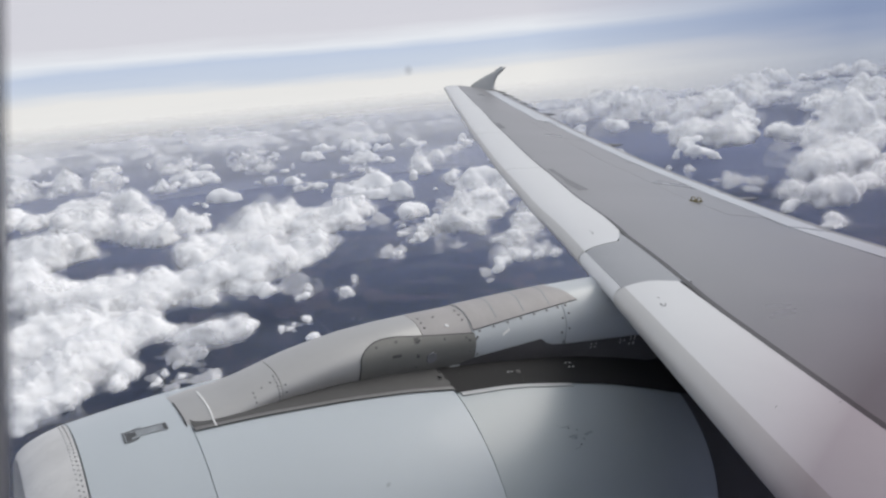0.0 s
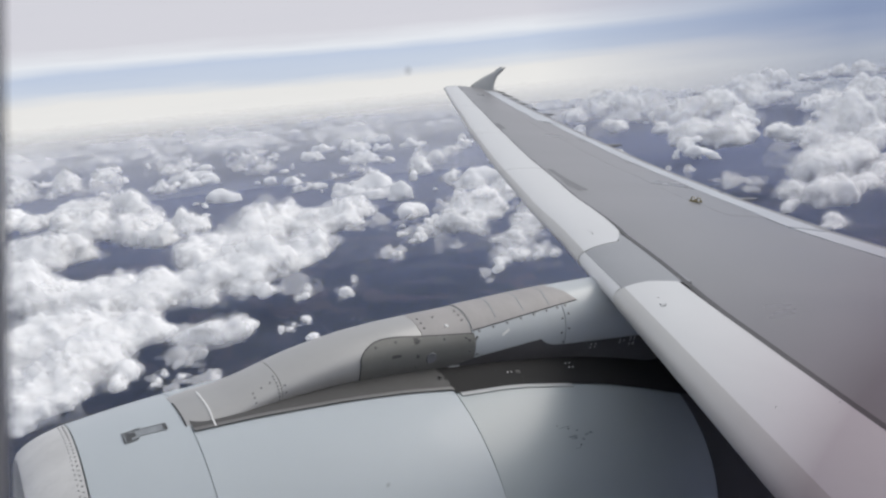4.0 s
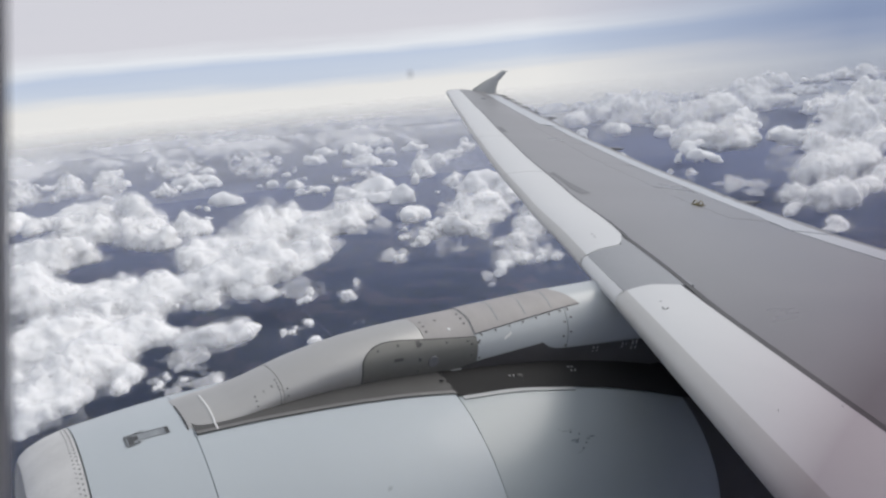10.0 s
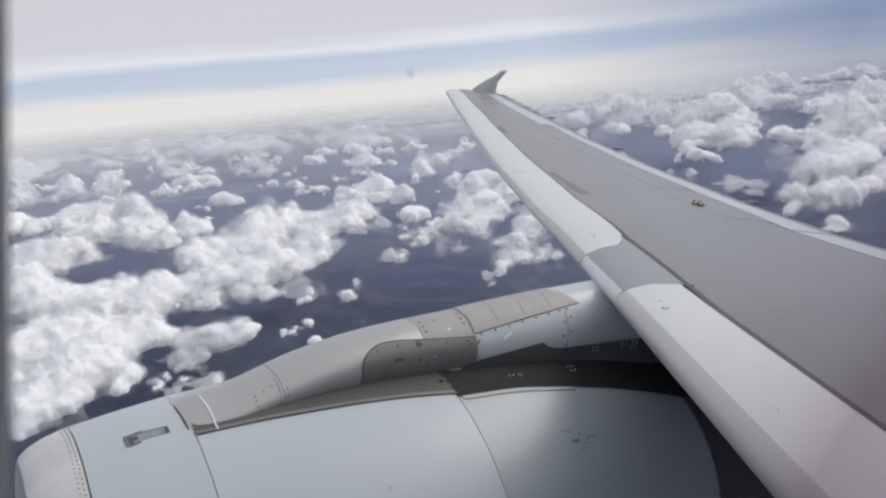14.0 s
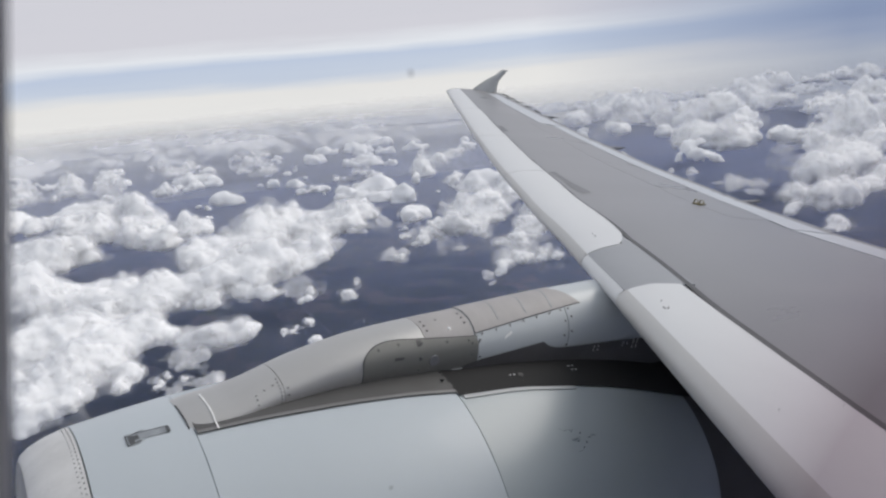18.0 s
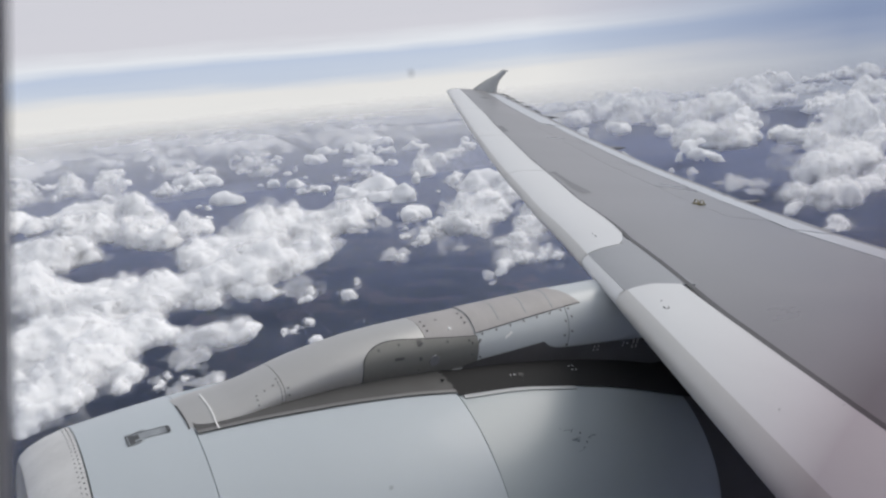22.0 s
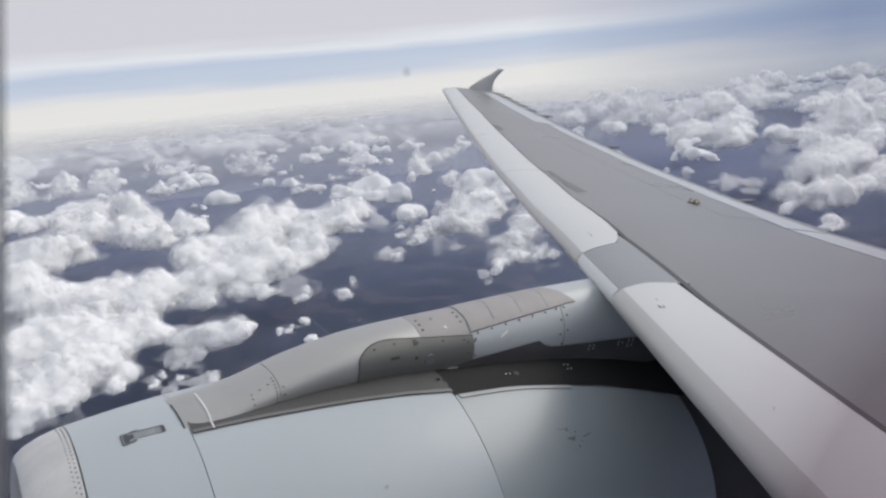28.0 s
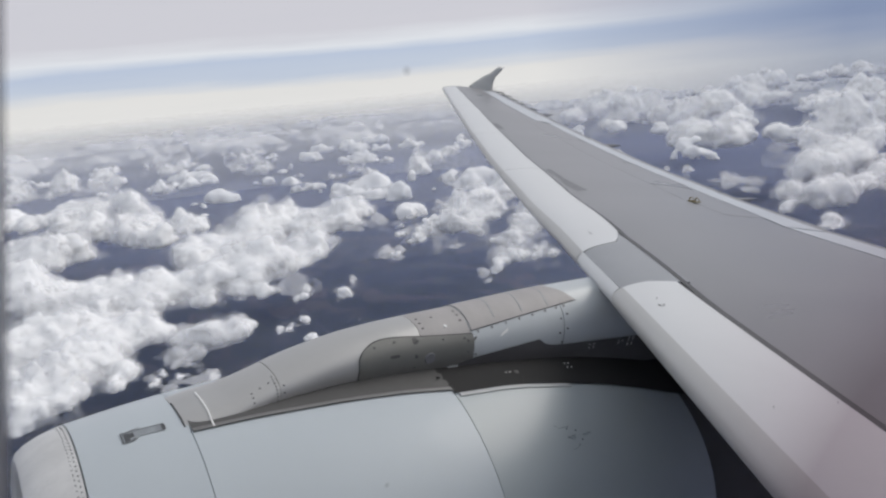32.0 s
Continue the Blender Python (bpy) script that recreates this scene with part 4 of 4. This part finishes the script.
rivets("rivet", spots, lip, STRIP_GREY, r=0.0045)


def on_nacelle(name, x0, x1, a0, a1, mat, parent, lift=0.003, label="", skew=0.0):
    return sheet(name, lambda x, a: ring_point(x, nac_r(x) + lift, a + skew * (x - x0)), frange(x0, x1, 5), frange(a0, a1, 5), mat, parent, label)


# worn emblem on the inlet cowl, drawn as plain shapes
on_nacelle("emblem_bar", -1.212, -1.068, 80.6, 83.6, EMBLEM, inlet, label="worn grey emblem bar", skew=-5)
on_nacelle("emblem_patch", -1.270, -1.212, 79.0, 83.7, EMBLEM, inlet, label="scraped grey emblem patch")
for x0, x1, a0, a1, skew in ((-1.262, -1.236, 79.6, 83.2, 0), (-1.240, -1.214, 80.6, 82.6, 10), (-1.262, -1.205, 79.0, 79.5, 8), (-1.274, -1.268, 79.0, 83.9, 0), (-1.272, -1.212, 83.6, 84.0, -2), (-1.224, -1.180, 83.9, 84.2, 4), (-1.212, -1.07, 83.35, 83.65, -5), (-1.084, -1.066, 79.9, 82.9, -4)):
    on_nacelle("emblem_edge", x0, x1, a0, a1, SCUFF_DARK, inlet, lift=0.0045, skew=skew)
# small stencils on the reverser
for x, dx, a, da, mat in ((1.115, 0.085, 52.2, 0.12, INK), (1.06, 0.008, 53.0, 0.3, INK), (1.135, 0.010, 51.6, 0.45, MARK), (1.195, 0.010, 50.6, 0.45, MARK), (1.145, 0.07, 49.2, 0.13, INK), (1.14, 0.06, 48.85, 0.13, INK), (1.15, 0.045, 48.5, 0.13, INK), (1.15, 0.025, 48.15, 0.13, INK), (1.285, 0.04, 49.2, 0.13, INK), (1.27, 0.075, 48.85, 0.13, INK), (1.25, 0.03, 48.5, 0.13, INK), (1.215, 0.010, 47.5, 0.45, MARK), (1.175, 0.010, 46.1, 0.5, MARK), (1.14, 0.05, 45.4, 0.08, INK)):
    on_nacelle("marking", x - 0.035 - dx / 2, x - 0.035 + dx / 2, a - 2.6 - da / 2, a - 2.6 + da / 2, mat, reverser)

# ---- the pylon ----
pylon = thing("engine_pylon", "silver and white engine pylon joining nacelle to wing", "pylon")
TOP = ((-0.99, -1.09), (-0.87, -1.055), (-0.74, -1.03), (-0.6, -0.983), (-0.4, -0.922), (-0.19, -0.862), (0.0, -0.82), (0.2, -0.793), (0.46, -0.772), (0.77, -0.752), (1.18, -0.722), (1.57, -0.70), (1.88, -0.69), (2.3, -0.68), (3.0, -0.66))
N_EXP = 2.5


def table(tab, x):
    for (x0, v0), (x1, v1) in zip(tab, tab[1:]):
        if x <= x1:
            return v0 + (v1 - v0) * max(0, x - x0) / (x1 - x0)
    return tab[-1][1]


WIDE = ((-0.99, 0.27), (-0.7, 0.285), (0.0, 0.29), (2.3, 0.29))
LOW = -1.16


OUTER = ((-0.9, 0.95), (-0.6, 0.8), (-0.35, 0.95), (0.0, 0.80), (0.3, 0.68), (0.7, 0.55), (2.3, 0.6))
TUCK = ((-0.8, 0.10), (-0.45, 0.42), (-0.2, 0.52), (0.2, 0.5), (0.75, 0.36), (1.3, 0.25), (2.3, 0.25))


KNEE = ((-0.6, 0.85), (0.1, 0.8), (0.75, 0.62), (2.3, 0.62))


def half_width(x, t, lift):
    """Half the pylon's width at the share t of its height; low down it tucks in."""
    w = table(WIDE, x) + lift
    return w * (1 - t ** N_EXP) ** (1 / N_EXP) * (1 - table(TUCK, x) * max(0.0, 1 - t / table(KNEE, x)) ** 1.2)


def pyl(x, z, lift=0.0, side=-1):
    """The pylon's side at x and height z, lift metres proud."""
    zt = table(TOP, x) + lift
    t = max(0.0, min(1.0, (z - LOW) / (zt - LOW)))
    return Vector((x, NY + side * half_width(x, t, lift), z))


def pyl_u(x, u, lift=0.0):
    """u: -1 low on the cabin side, 0 on the ridge, 1 low on the outer side."""
    zt = table(TOP, x) + lift
    t = max(0.0, math.cos(min(abs(u), 1.0) * math.pi / 2)) ** (2 / N_EXP)
    w = half_width(x, t, lift) * (table(OUTER, x) if u > 0 else 1.0)
    return Vector((x, NY + math.copysign(w, u), LOW + (zt - LOW) * t))


US = [-1, -0.9, -0.8, -0.7, -0.6, -0.5, -0.4, -0.3, -0.22, -0.15, -0.08, 0, 0.08, 0.15, 0.22, 0.3, 0.45, 0.6, 0.8, 1]
FOOT = ((-0.97, 75.5), (-0.7, 74.6), (-0.4, 73.4), (-0.05, 71.9), (0.25, 70.2), (0.50, 68.4))
SEAMS = ((-0.985, -0.474, "nose_fairing", PYLON_METAL), (-0.4708, 0.414, "forward_fairing", PYLON_METAL), (0.4175, 0.754, "crown_panel", STAINED), (0.7575, 1.492, "white_side", PYLON_WHITE), (1.498, 2.9, "aft_fairing", PYLON_WHITE))
parts_of_pylon = {}
for x0, x1, nm, mat in SEAMS:
    parts_of_pylon[nm] = sheet(nm, lambda x, u: pyl_u(x, u), frange(x0, x1, 14), US, mat, pylon, "", thick=0.02)
sheet("pylon_frame", lambda x, u: pyl_u(x, u, -0.012), frange(-0.97, 2.25, 24), US, GAP, pylon, "dark frame behind the panel joints")


def side_panel(name, x0, x1, lo, hi, mat, label, lift=0.006, nx=26, nz=8, parent=None):
    xs = [x0 + (x1 - x0) * (k / (nx - 1)) ** 2 for k in range(nx)]
    return sheet(name, lambda x, w: pyl(x, lo(x) + (hi(x) - lo(x)) * w, lift), xs, frange(0, 1, nz), mat, parent or pylon, label, thick=0.004)


def panel_top(x):
    return -0.833 - 0.033 * max(0, x - 0.25) / 0.5 - 0.10 * (1 - math.sqrt(max(0, 1 - max(0, (0.21 - x) / 0.215) ** 2)))


sheet("nose_gap", lambda a, u: pyl_u(-0.982 + a * 0.007, u, 0.003), [-0.5, 0.5], frange(-0.97, 0.1, 16), GAP, pylon, "dark joint at the nose of the fairing", thick=0.003)
access = side_panel("access_panel", -0.004, 0.764, lambda x: -1.075, panel_top, OLIVE_METAL, "olive heat-tinted access panel with rounded corner", lift=0.008)
side_panel("panel_gap", -0.007, 0.766, lambda x: -1.077, lambda x: panel_top(max(x, -0.004)) + 0.003, GAP, "", lift=0.005, parent=access)
sheet("foot_strip", lambda x, w: ring_point(x, nac_r(x) + 0.010, table(FOOT, x) + 0.15 + 1.1 * w), frange(-0.955, 0.49, 24), [0, 0.5, 1], FOOT_METAL, pylon, "paler metal strip along the cowl joint", thick=0.003)
sheet("lower_strip", lambda x, w: ring_point(x, nac_r(x) + 0.006, table(FOOT, x) * (1 - w) + 84 * w), frange(-0.958, 0.5, 24), frange(0, 1, 6), STRIP_GREY, pylon, "dull metal lower strip between pylon and cowl")


def stain_low(x):
    """How far down the side the stained crown panel reaches."""
    return 0.505 - 0.125 * (x - 0.76)


def stain(w, v):
    end = 1.505 + 0.30 * abs(v) * 0.42
    x = 0.762 + w * (end - 0.762)
    return pyl_u(x, v * stain_low(x), 0.005)


stained = sheet("stained_panel", stain, frange(0, 1, 16), frange(-1, 1, 17), STAINED, pylon, "brown heat-stained crown panel", thick=0.006)
sheet("panel_gap", lambda w, v: stain(w * 1.004, v * 1.012) - Vector((0, 0, 0.003)), frange(0, 1, 16), frange(-1, 1, 17), GAP, stained, thick=0.003)
for x in (0.968, 1.188, 1.405):
    sheet("panel_rib", lambda a, u: pyl_u(x + a * 0.006 + 0.012 * math.cos(u * 9), u, 0.0068), [-0.5, 0.5], frange(-0.40, 0.40, 11), EMBLEM, pylon, thick=0.004)
sheet("seal_strip", lambda a, u: pyl_u(-0.852 + a * 0.008, u, 0.006), [-0.5, 0, 0.5], frange(-0.74, 0.1, 16), STRIP_WHITE, pylon, "white sealing strip", thick=0.006)
sheet("seal_strip", lambda x, a: ring_point(x, nac_r(x) + 0.011, a), [-0.856, -0.852, -0.848], frange(75.3, 81.5, 8), STRIP_WHITE, pylon, "white sealing strip", thick=0.006)
# dark underside between pylon panels and nacelle, its shade put into the colour
UNDER = ((0.48, -1.085), (0.55, -1.085), (0.6, -1.06), (0.77, -1.018), (1.285, -0.97), (1.31, -0.998), (1.345, -1.018), (1.40, -1.031), (1.50, -1.041), (2.3, -1.088), (3.0, -1.1))
EDGE = ((0.4, 68.0), (0.50, 67.2), (0.8, 66.9), (1.0, 66.3), (1.6, 62.6), (2.0, 58.8), (2.33, 55.0), (3.0, 48.0))


def under(x, w):
    """From the lower edge of the pylon panels down the side, then over the crown of the reverser cowl."""
    a0 = math.degrees(math.acos((table(WIDE, x) * (1 - table(TUCK, x)) + 0.016) / nac_r(x)))
    if w < 0.4:
        top = table(UNDER, x)
        return pyl(x, top + (LOW - top) * w / 0.4, 0.012)
    return ring_point(x, nac_r(x) + 0.006, a0 + (table(EDGE, x) - a0) * (w - 0.4) / 0.6)


dark_side = sheet("dark_underside", under, frange(0.49, 2.95, 48), [0, 0.1, 0.2, 0.3, 0.4], SHADED_METAL, pylon, "dark grey pylon underside")
# added ledge: the shade between pylon and cowl, put into its colour
sheet("shade_ledge", under, frange(0.49, 2.95, 48), [0.4, 0.55, 0.7, 0.85, 1], LEDGE_SHADE, pylon, "near-black ledge added as shade between pylon and cowl")
sheet("cowl_edge_strip", lambda x, a: ring_point(x, nac_r(x) + 0.006, table(EDGE, x) + a), frange(0.52, 1.35, 20), [-1.3, -0.6, 0.0], FENCE_GREY, pylon, "scuffed metal edge strip along the cowl", thick=0.005)

bm = bmesh.new()
box(bm, pyl(0.60, -1.068, 0.02), (0.13, 0.012, 0.022), 0.003, Matrix.Rotation(radians(-6), 4, "Y"))
part("bracket", bm, FENCE_GREY, pylon, "small grey bracket below the access panel")
bm = bmesh.new()
box(bm, ring_point(0.462, nac_r(0.46) + 0.008, 74.6), (0.012, 0.045, 0.008), 0.002, Matrix.Rotation(radians(-15), 4, "X"))
part("drain_slot", bm, GAP, pylon, "dark slot at the end of the strip")
SIDE = Vector((0, -0.96, 0.28))


def pylon_rivets():
    def up(x, u, lift=0.001):
        return (pyl_u(x, u, lift), Vector((0, -math.sin(abs(u) * 1.57), math.cos(u * 1.57))).normalized())
    white = [up(x, -stain_low(x) - 0.035) for x in (0.81, 0.92, 1.03, 1.14, 1.25, 1.36, 1.455)]
    white += [up(0.785, -0.60), up(0.775, -0.62), up(0.785, -0.80)]
    rivets("rivet", white, parts_of_pylon["white_side"], r=0.0085)
    rivets("rivet", [up(x, u) for x, u in ((1.522, -0.45), (1.472, -0.60), (1.53, -0.56), (1.522, -0.73), (1.458, -0.76), (1.485, -0.86))], parts_of_pylon["aft_fairing"], r=0.0085)
    rivets("rivet", [(pyl(x, panel_top(x) - 0.02, 0.009), SIDE) for x in (0.10, 0.23, 0.38, 0.55, 0.70)] + [(pyl(0.722, z, 0.009), SIDE) for z in (-0.90, -0.97)] + [(pyl(0.36, z, 0.009), SIDE) for z in (-0.87, -0.94, -1.02)], access, r=0.008)
    rivets("rivet", [up(x, u) for x in (0.45, 0.72) for u in (-0.12, -0.22, -0.32)] + [up(0.55, -0.15)], parts_of_pylon["crown_panel"], r=0.008)
    rivets("bolt", [up(0.60, -0.36)], parts_of_pylon["crown_panel"], STRIP_WHITE, r=0.014)
    nose = [up(-0.49, u) for u in frange(-0.25, -0.82, 9)] + [up(-0.62, u) for u in (-0.5, -0.62, -0.74)] + [up(-0.62 + 0.05 * k, -0.40 + 0.03 * k) for k in range(3)]
    rivets("rivet", nose, parts_of_pylon["nose_fairing"], r=0.0052)
    rivets("rivet", [up(-0.45, u) for u in (-0.5, -0.65, -0.8)], parts_of_pylon["forward_fairing"], r=0.006)
    # round cover and dark smudges on the access panel
    bm = bmesh.new()
    bmesh.ops.create_cone(bm, cap_ends=True, segments=20, radius1=0.036, radius2=0.033, depth=0.006, matrix=Matrix.Translation(pyl(0.455, -0.975, 0.008)) @ Vector((0, -0.98, -0.18)).to_track_quat("Z", "Y").to_matrix().to_4x4())
    part("round_cover", bm, SCUFF, access, "round metal cover")
    for x, z, dx, dz in ((0.22, -0.93, 0.06, 0.018), (0.36, -0.86, 0.03, 0.03), (0.36, -0.95, 0.02, 0.02)):
        sheet("smudge", lambda a, b: pyl(x + a * dx, z + b * dz, 0.0095), [-0.5, 0.5], [-0.5, 0.5], STRIP_GREY, access)
    sheet("scratch", lambda a, b: pyl_u(1.0 + a * 0.06, -0.62 + b * 0.03 + a * 0.05, 0.003), [-0.5, 0.5], [-0.5, 0.5], STRIP_WHITE, parts_of_pylon["white_side"])
    dots = [(under(x, w) + Vector((0, -0.003, 0.001)), SIDE) for x, w in ((1.74, 0.10), (1.78, 0.10), (1.74, 0.2), (1.78, 0.2), (2.02, 0.10), (2.02, 0.2), (2.06, 0.14))]
    dots += [(under(x, w) + Vector((0, -0.003, 0.001)), SIDE) for x in (2.12, 2.16) for w in (0.04, 0.10, 0.16, 0.28, 0.34)]
    dots += [(ring_point(x, nac_r(x) + 0.008, a), nac_normal(a)) for x, a in ((0.94, 72.2), (0.97, 72.2), (1.46, 74.0), (1.495, 74.0), (1.455, 71.8), (1.49, 71.8))]
    rivets("rivet", dots, dark_side, LIP_METAL, r=0.006)
    rivets("round_cover", [(ring_point(1.02, nac_r(1.02) + 0.008, 72.0), nac_normal(72))], dark_side, STRIP_GREY, r=0.02)


pylon_rivets()

# ---- window and cabin ----
TILT = Matrix.Translation((-1.9252, 0, 0.5538)) @ Matrix.Rotation(radians(3.4), 4, "Y") @ Matrix.Translation((1.9252, 0, -0.5538))
window = thing("window_1", "cabin window with a smeared clear pane in a grey frame", "window", kind="structure", at=BANK @ TILT)


def fuselage():
    """The airliner's round body; the side wall is open where the window bay sits."""
    R, T = 1.975, 0.05
    xs = [-9.0, -7.5, -6, -4.5, -3.2, -2.4, -1.97, -1.36, -0.6, 0.6, 2, 3.5, 5, 6.5, 8, 9.5, 11]
    angs = [math.asin(0.20 / R), math.asin(0.80 / R)]
    ths = sorted(angs + [angs[1] + (2 * math.pi - angs[1] + angs[0]) * k / 40 for k in range(1, 40)])
    n = len(ths)
    verts = []
    for r in (R, R - T):
        verts += [(x, r * math.cos(t), r * math.sin(t)) for x in xs for t in ths]
    m = len(xs) * n
    faces = []
    hole_x, hole_t = xs.index(-1.97), ths.index(angs[0])
    for i in range(len(xs) - 1):
        for k in range(n):
            k2 = (k + 1) % n
            # open band added in the unseen far wall, to light the window surround
            far_side = ths[k] > math.pi - angs[1] - 0.05 and ths[k2] < math.pi - angs[0] + 0.25 and k2
            if i == hole_x and k == hole_t or far_side and 2 <= i <= 12:
                continue
            a, b, c2, d = i * n + k, i * n + k2, (i + 1) * n + k2, (i + 1) * n + k
            faces.append((a, d, c2, b))
            faces.append((m + a, m + b, m + c2, m + d))
    i, k, k2 = hole_x, hole_t, (hole_t + 1) % n
    loop = [i * n + k, i * n + k2, (i + 1) * n + k2, (i + 1) * n + k]
    for p, q in zip(loop, loop[1:] + loop[:1]):
        faces.append((p, q, m + q, m + p))
    for e in (0, len(xs) - 1):
        ring = [e * n + kk for kk in range(n)]
        faces.append(tuple(ring if e == 0 else ring[::-1]))
    ob = mesh_from("fuselage", verts, faces, FUSELAGE)
    ob.matrix_world = BANK
    tagged(ob, "white painted round airliner body with the cabin inside", "fuselage", kind="structure")


def rounded(cx, cz, w, h, r, n=8):
    pts = []
    for sx, sz, a0 in ((1, 1, 0), (-1, 1, 90), (-1, -1, 180), (1, -1, 270)):
        for k in range(n + 1):
            a = radians(a0 + 90 * k / n)
            pts.append((cx + sx * (w / 2 - r) + r * math.cos(a), cz + sz * (h / 2 - r) + r * math.sin(a)))
    return pts


def wall_with_hole(name, y0, y1, outer, inner, mat, label="", parent=None):
    n = len(inner)
    verts, faces = [], []
    for y in (y0, y1):
        verts += [(x, y, z) for x, z in outer] + [(x, y, z) for x, z in inner]
    for k in range(n):
        j = (k + 1) % n
        faces.append((k, j, n + j, n + k))
        faces.append((2 * n + j, 2 * n + k, 3 * n + k, 3 * n + j))
        faces.append((n + k, n + j, 3 * n + j, 3 * n + k))
        faces.append((j, k, 2 * n + k, 2 * n + j))
    return mesh_from(name, verts, faces, mat, parent, label, smooth=False)


HOLE = (-1.9269 + 0.135, 0.53, 0.27, 0.36, 0.07)
wall = wall_with_hole("wall_window_side", 1.806, 1.83, rounded(-1.665, 0.5, 0.68, 0.61, 0.02), rounded(*HOLE[:2], HOLE[2] + 0.02, HOLE[3] + 0.02, 0.08), CABIN)
wall.matrix_world = BANK @ TILT
tagged(wall, "grey cabin side wall with a window opening", "wall", kind="structure")
wall_with_hole("window_frame", 1.800, 1.816, rounded(*HOLE[:2], HOLE[2] + 0.04, HOLE[3] + 0.04, 0.09), rounded(*HOLE), CABIN, "grey plastic window surround", window)


def soft_rim():
    """An added strip fading to clear, standing in for the window frame's blurred edge."""
    m, nt, out = material("soft_edge")
    d = node(nt, "ShaderNodeBsdfTranslucent", Color=(0.3, 0.29, 0.30, 1))
    tr = nt.nodes.new("ShaderNodeBsdfTransparent")
    tc = nt.nodes.new("ShaderNodeTexCoord")
    sep = nt.nodes.new("ShaderNodeSeparateXYZ")
    nt.links.new(tc.outputs["UV"], sep.inputs[0])
    mx = nt.nodes.new("ShaderNodeMixShader")
    f = math_node(nt, "DIVIDE", math_node(nt, "SUBTRACT", sep.outputs[0], 0.4), 0.6, clamp=True)
    nt.links.new(f, mx.inputs[0])
    nt.links.new(d.outputs[0], mx.inputs[1])
    nt.links.new(tr.outputs[0], mx.inputs[2])
    nt.links.new(mx.outputs[0], out.inputs[0])
    a, b = rounded(*HOLE), rounded(HOLE[0], HOLE[1], HOLE[2] - 0.0052, HOLE[3] - 0.0052, HOLE[4] - 0.0026)
    n = len(a)
    verts = [(x, 1.8075, z) for x, z in a] + [(x, 1.8075, z) for x, z in b]
    faces = [(k, (k + 1) % n, n + (k + 1) % n, n + k) for k in range(n)]
    ob = mesh_from("soft_edge", verts, faces, m, window, "thin translucent grey strip for the blurred window edge", smooth=False)
    uv = ob.data.uv_layers.new(name="UVMap")
    for p in ob.data.polygons:
        for li, vi in zip(p.loop_indices, p.vertices):
            uv.data[li].uv = (1.0 if vi >= n else 0.0, 0.5)


soft_rim()


def pane():
    m, nt, out = material("acrylic_pane")
    tc = nt.nodes.new("ShaderNodeTexCoord")
    sep = nt.nodes.new("ShaderNodeSeparateXYZ")
    nt.links.new(tc.outputs["Object"], sep.inputs[0])
    tr = nt.nodes.new("ShaderNodeBsdfTransparent")
    gl = node(nt, "ShaderNodeBsdfGlossy", Roughness=0.02)
    fr = node(nt, "ShaderNodeFresnel", IOR=1.04)
    mx = nt.nodes.new("ShaderNodeMixShader")
    nt.links.new(fr.outputs[0], mx.inputs[0])
    nt.links.new(tr.outputs[0], mx.inputs[1])
    nt.links.new(gl.outputs[0], mx.inputs[2])
    # mauve reflection and dimming in the lower aft corner, put into the pane colour
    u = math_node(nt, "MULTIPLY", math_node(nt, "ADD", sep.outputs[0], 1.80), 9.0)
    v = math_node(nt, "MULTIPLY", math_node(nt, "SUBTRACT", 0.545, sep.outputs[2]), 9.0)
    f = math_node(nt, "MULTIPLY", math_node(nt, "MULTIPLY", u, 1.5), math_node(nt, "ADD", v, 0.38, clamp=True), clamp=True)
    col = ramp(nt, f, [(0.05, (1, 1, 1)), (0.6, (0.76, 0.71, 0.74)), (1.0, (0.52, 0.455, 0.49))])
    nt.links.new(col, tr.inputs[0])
    nt.links.new(mx.outputs[0], out.inputs[0])
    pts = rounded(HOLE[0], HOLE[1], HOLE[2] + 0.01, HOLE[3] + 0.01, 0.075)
    ob = mesh_from("pane", [(x, 1.822, z) for x, z in pts], [tuple(range(len(pts)))], m, window, "clear acrylic pane with a mauve reflection in its tint", smooth=False)
    ob.visible_shadow = False


pane()
fuselage()


def smears():
    """Soft specks of dirt on the pane."""
    m, nt, out = material("pane_dirt")
    d, tr, mx = node(nt, "ShaderNodeBsdfDiffuse", Color=(0.3, 0.27, 0.3, 1)), nt.nodes.new("ShaderNodeBsdfTransparent"), nt.nodes.new("ShaderNodeMixShader")
    tc, sep = nt.nodes.new("ShaderNodeTexCoord"), nt.nodes.new("ShaderNodeSeparateXYZ")
    nt.links.new(tc.outputs["UV"], sep.inputs[0])
    nt.links.new(math_node(nt, "MULTIPLY", sep.outputs[0], 0.3), mx.inputs[0])
    nt.links.new(tr.outputs[0], mx.inputs[1])
    nt.links.new(d.outputs[0], mx.inputs[2])
    nt.links.new(mx.outputs[0], out.inputs[0])
    for x, z, r in ((-1.8638, 0.5766, 0.0011), (-1.8663, 0.5025, 0.0007), (-1.7504, 0.4947, 0.0005), (-1.72, 0.49, 0.0004)):
        p = TILT.inverted() @ Vector((x, 1.8215, z))
        n = 12
        verts = [p] + [p + Vector((r * math.cos(2 * math.pi * k / n), 0, r * math.sin(2 * math.pi * k / n))) for k in range(n)]
        ob = mesh_from("smear", verts, [(0, 1 + k, 1 + (k + 1) % n) for k in range(n)], m, window, "", smooth=False)
        uv = ob.data.uv_layers.new(name="UVMap")
        for q in ob.data.polygons:
            for li, vi in zip(q.loop_indices, q.vertices):
                uv.data[li].uv = (1.0 if vi == 0 else 0.0, 0.5)


smears()
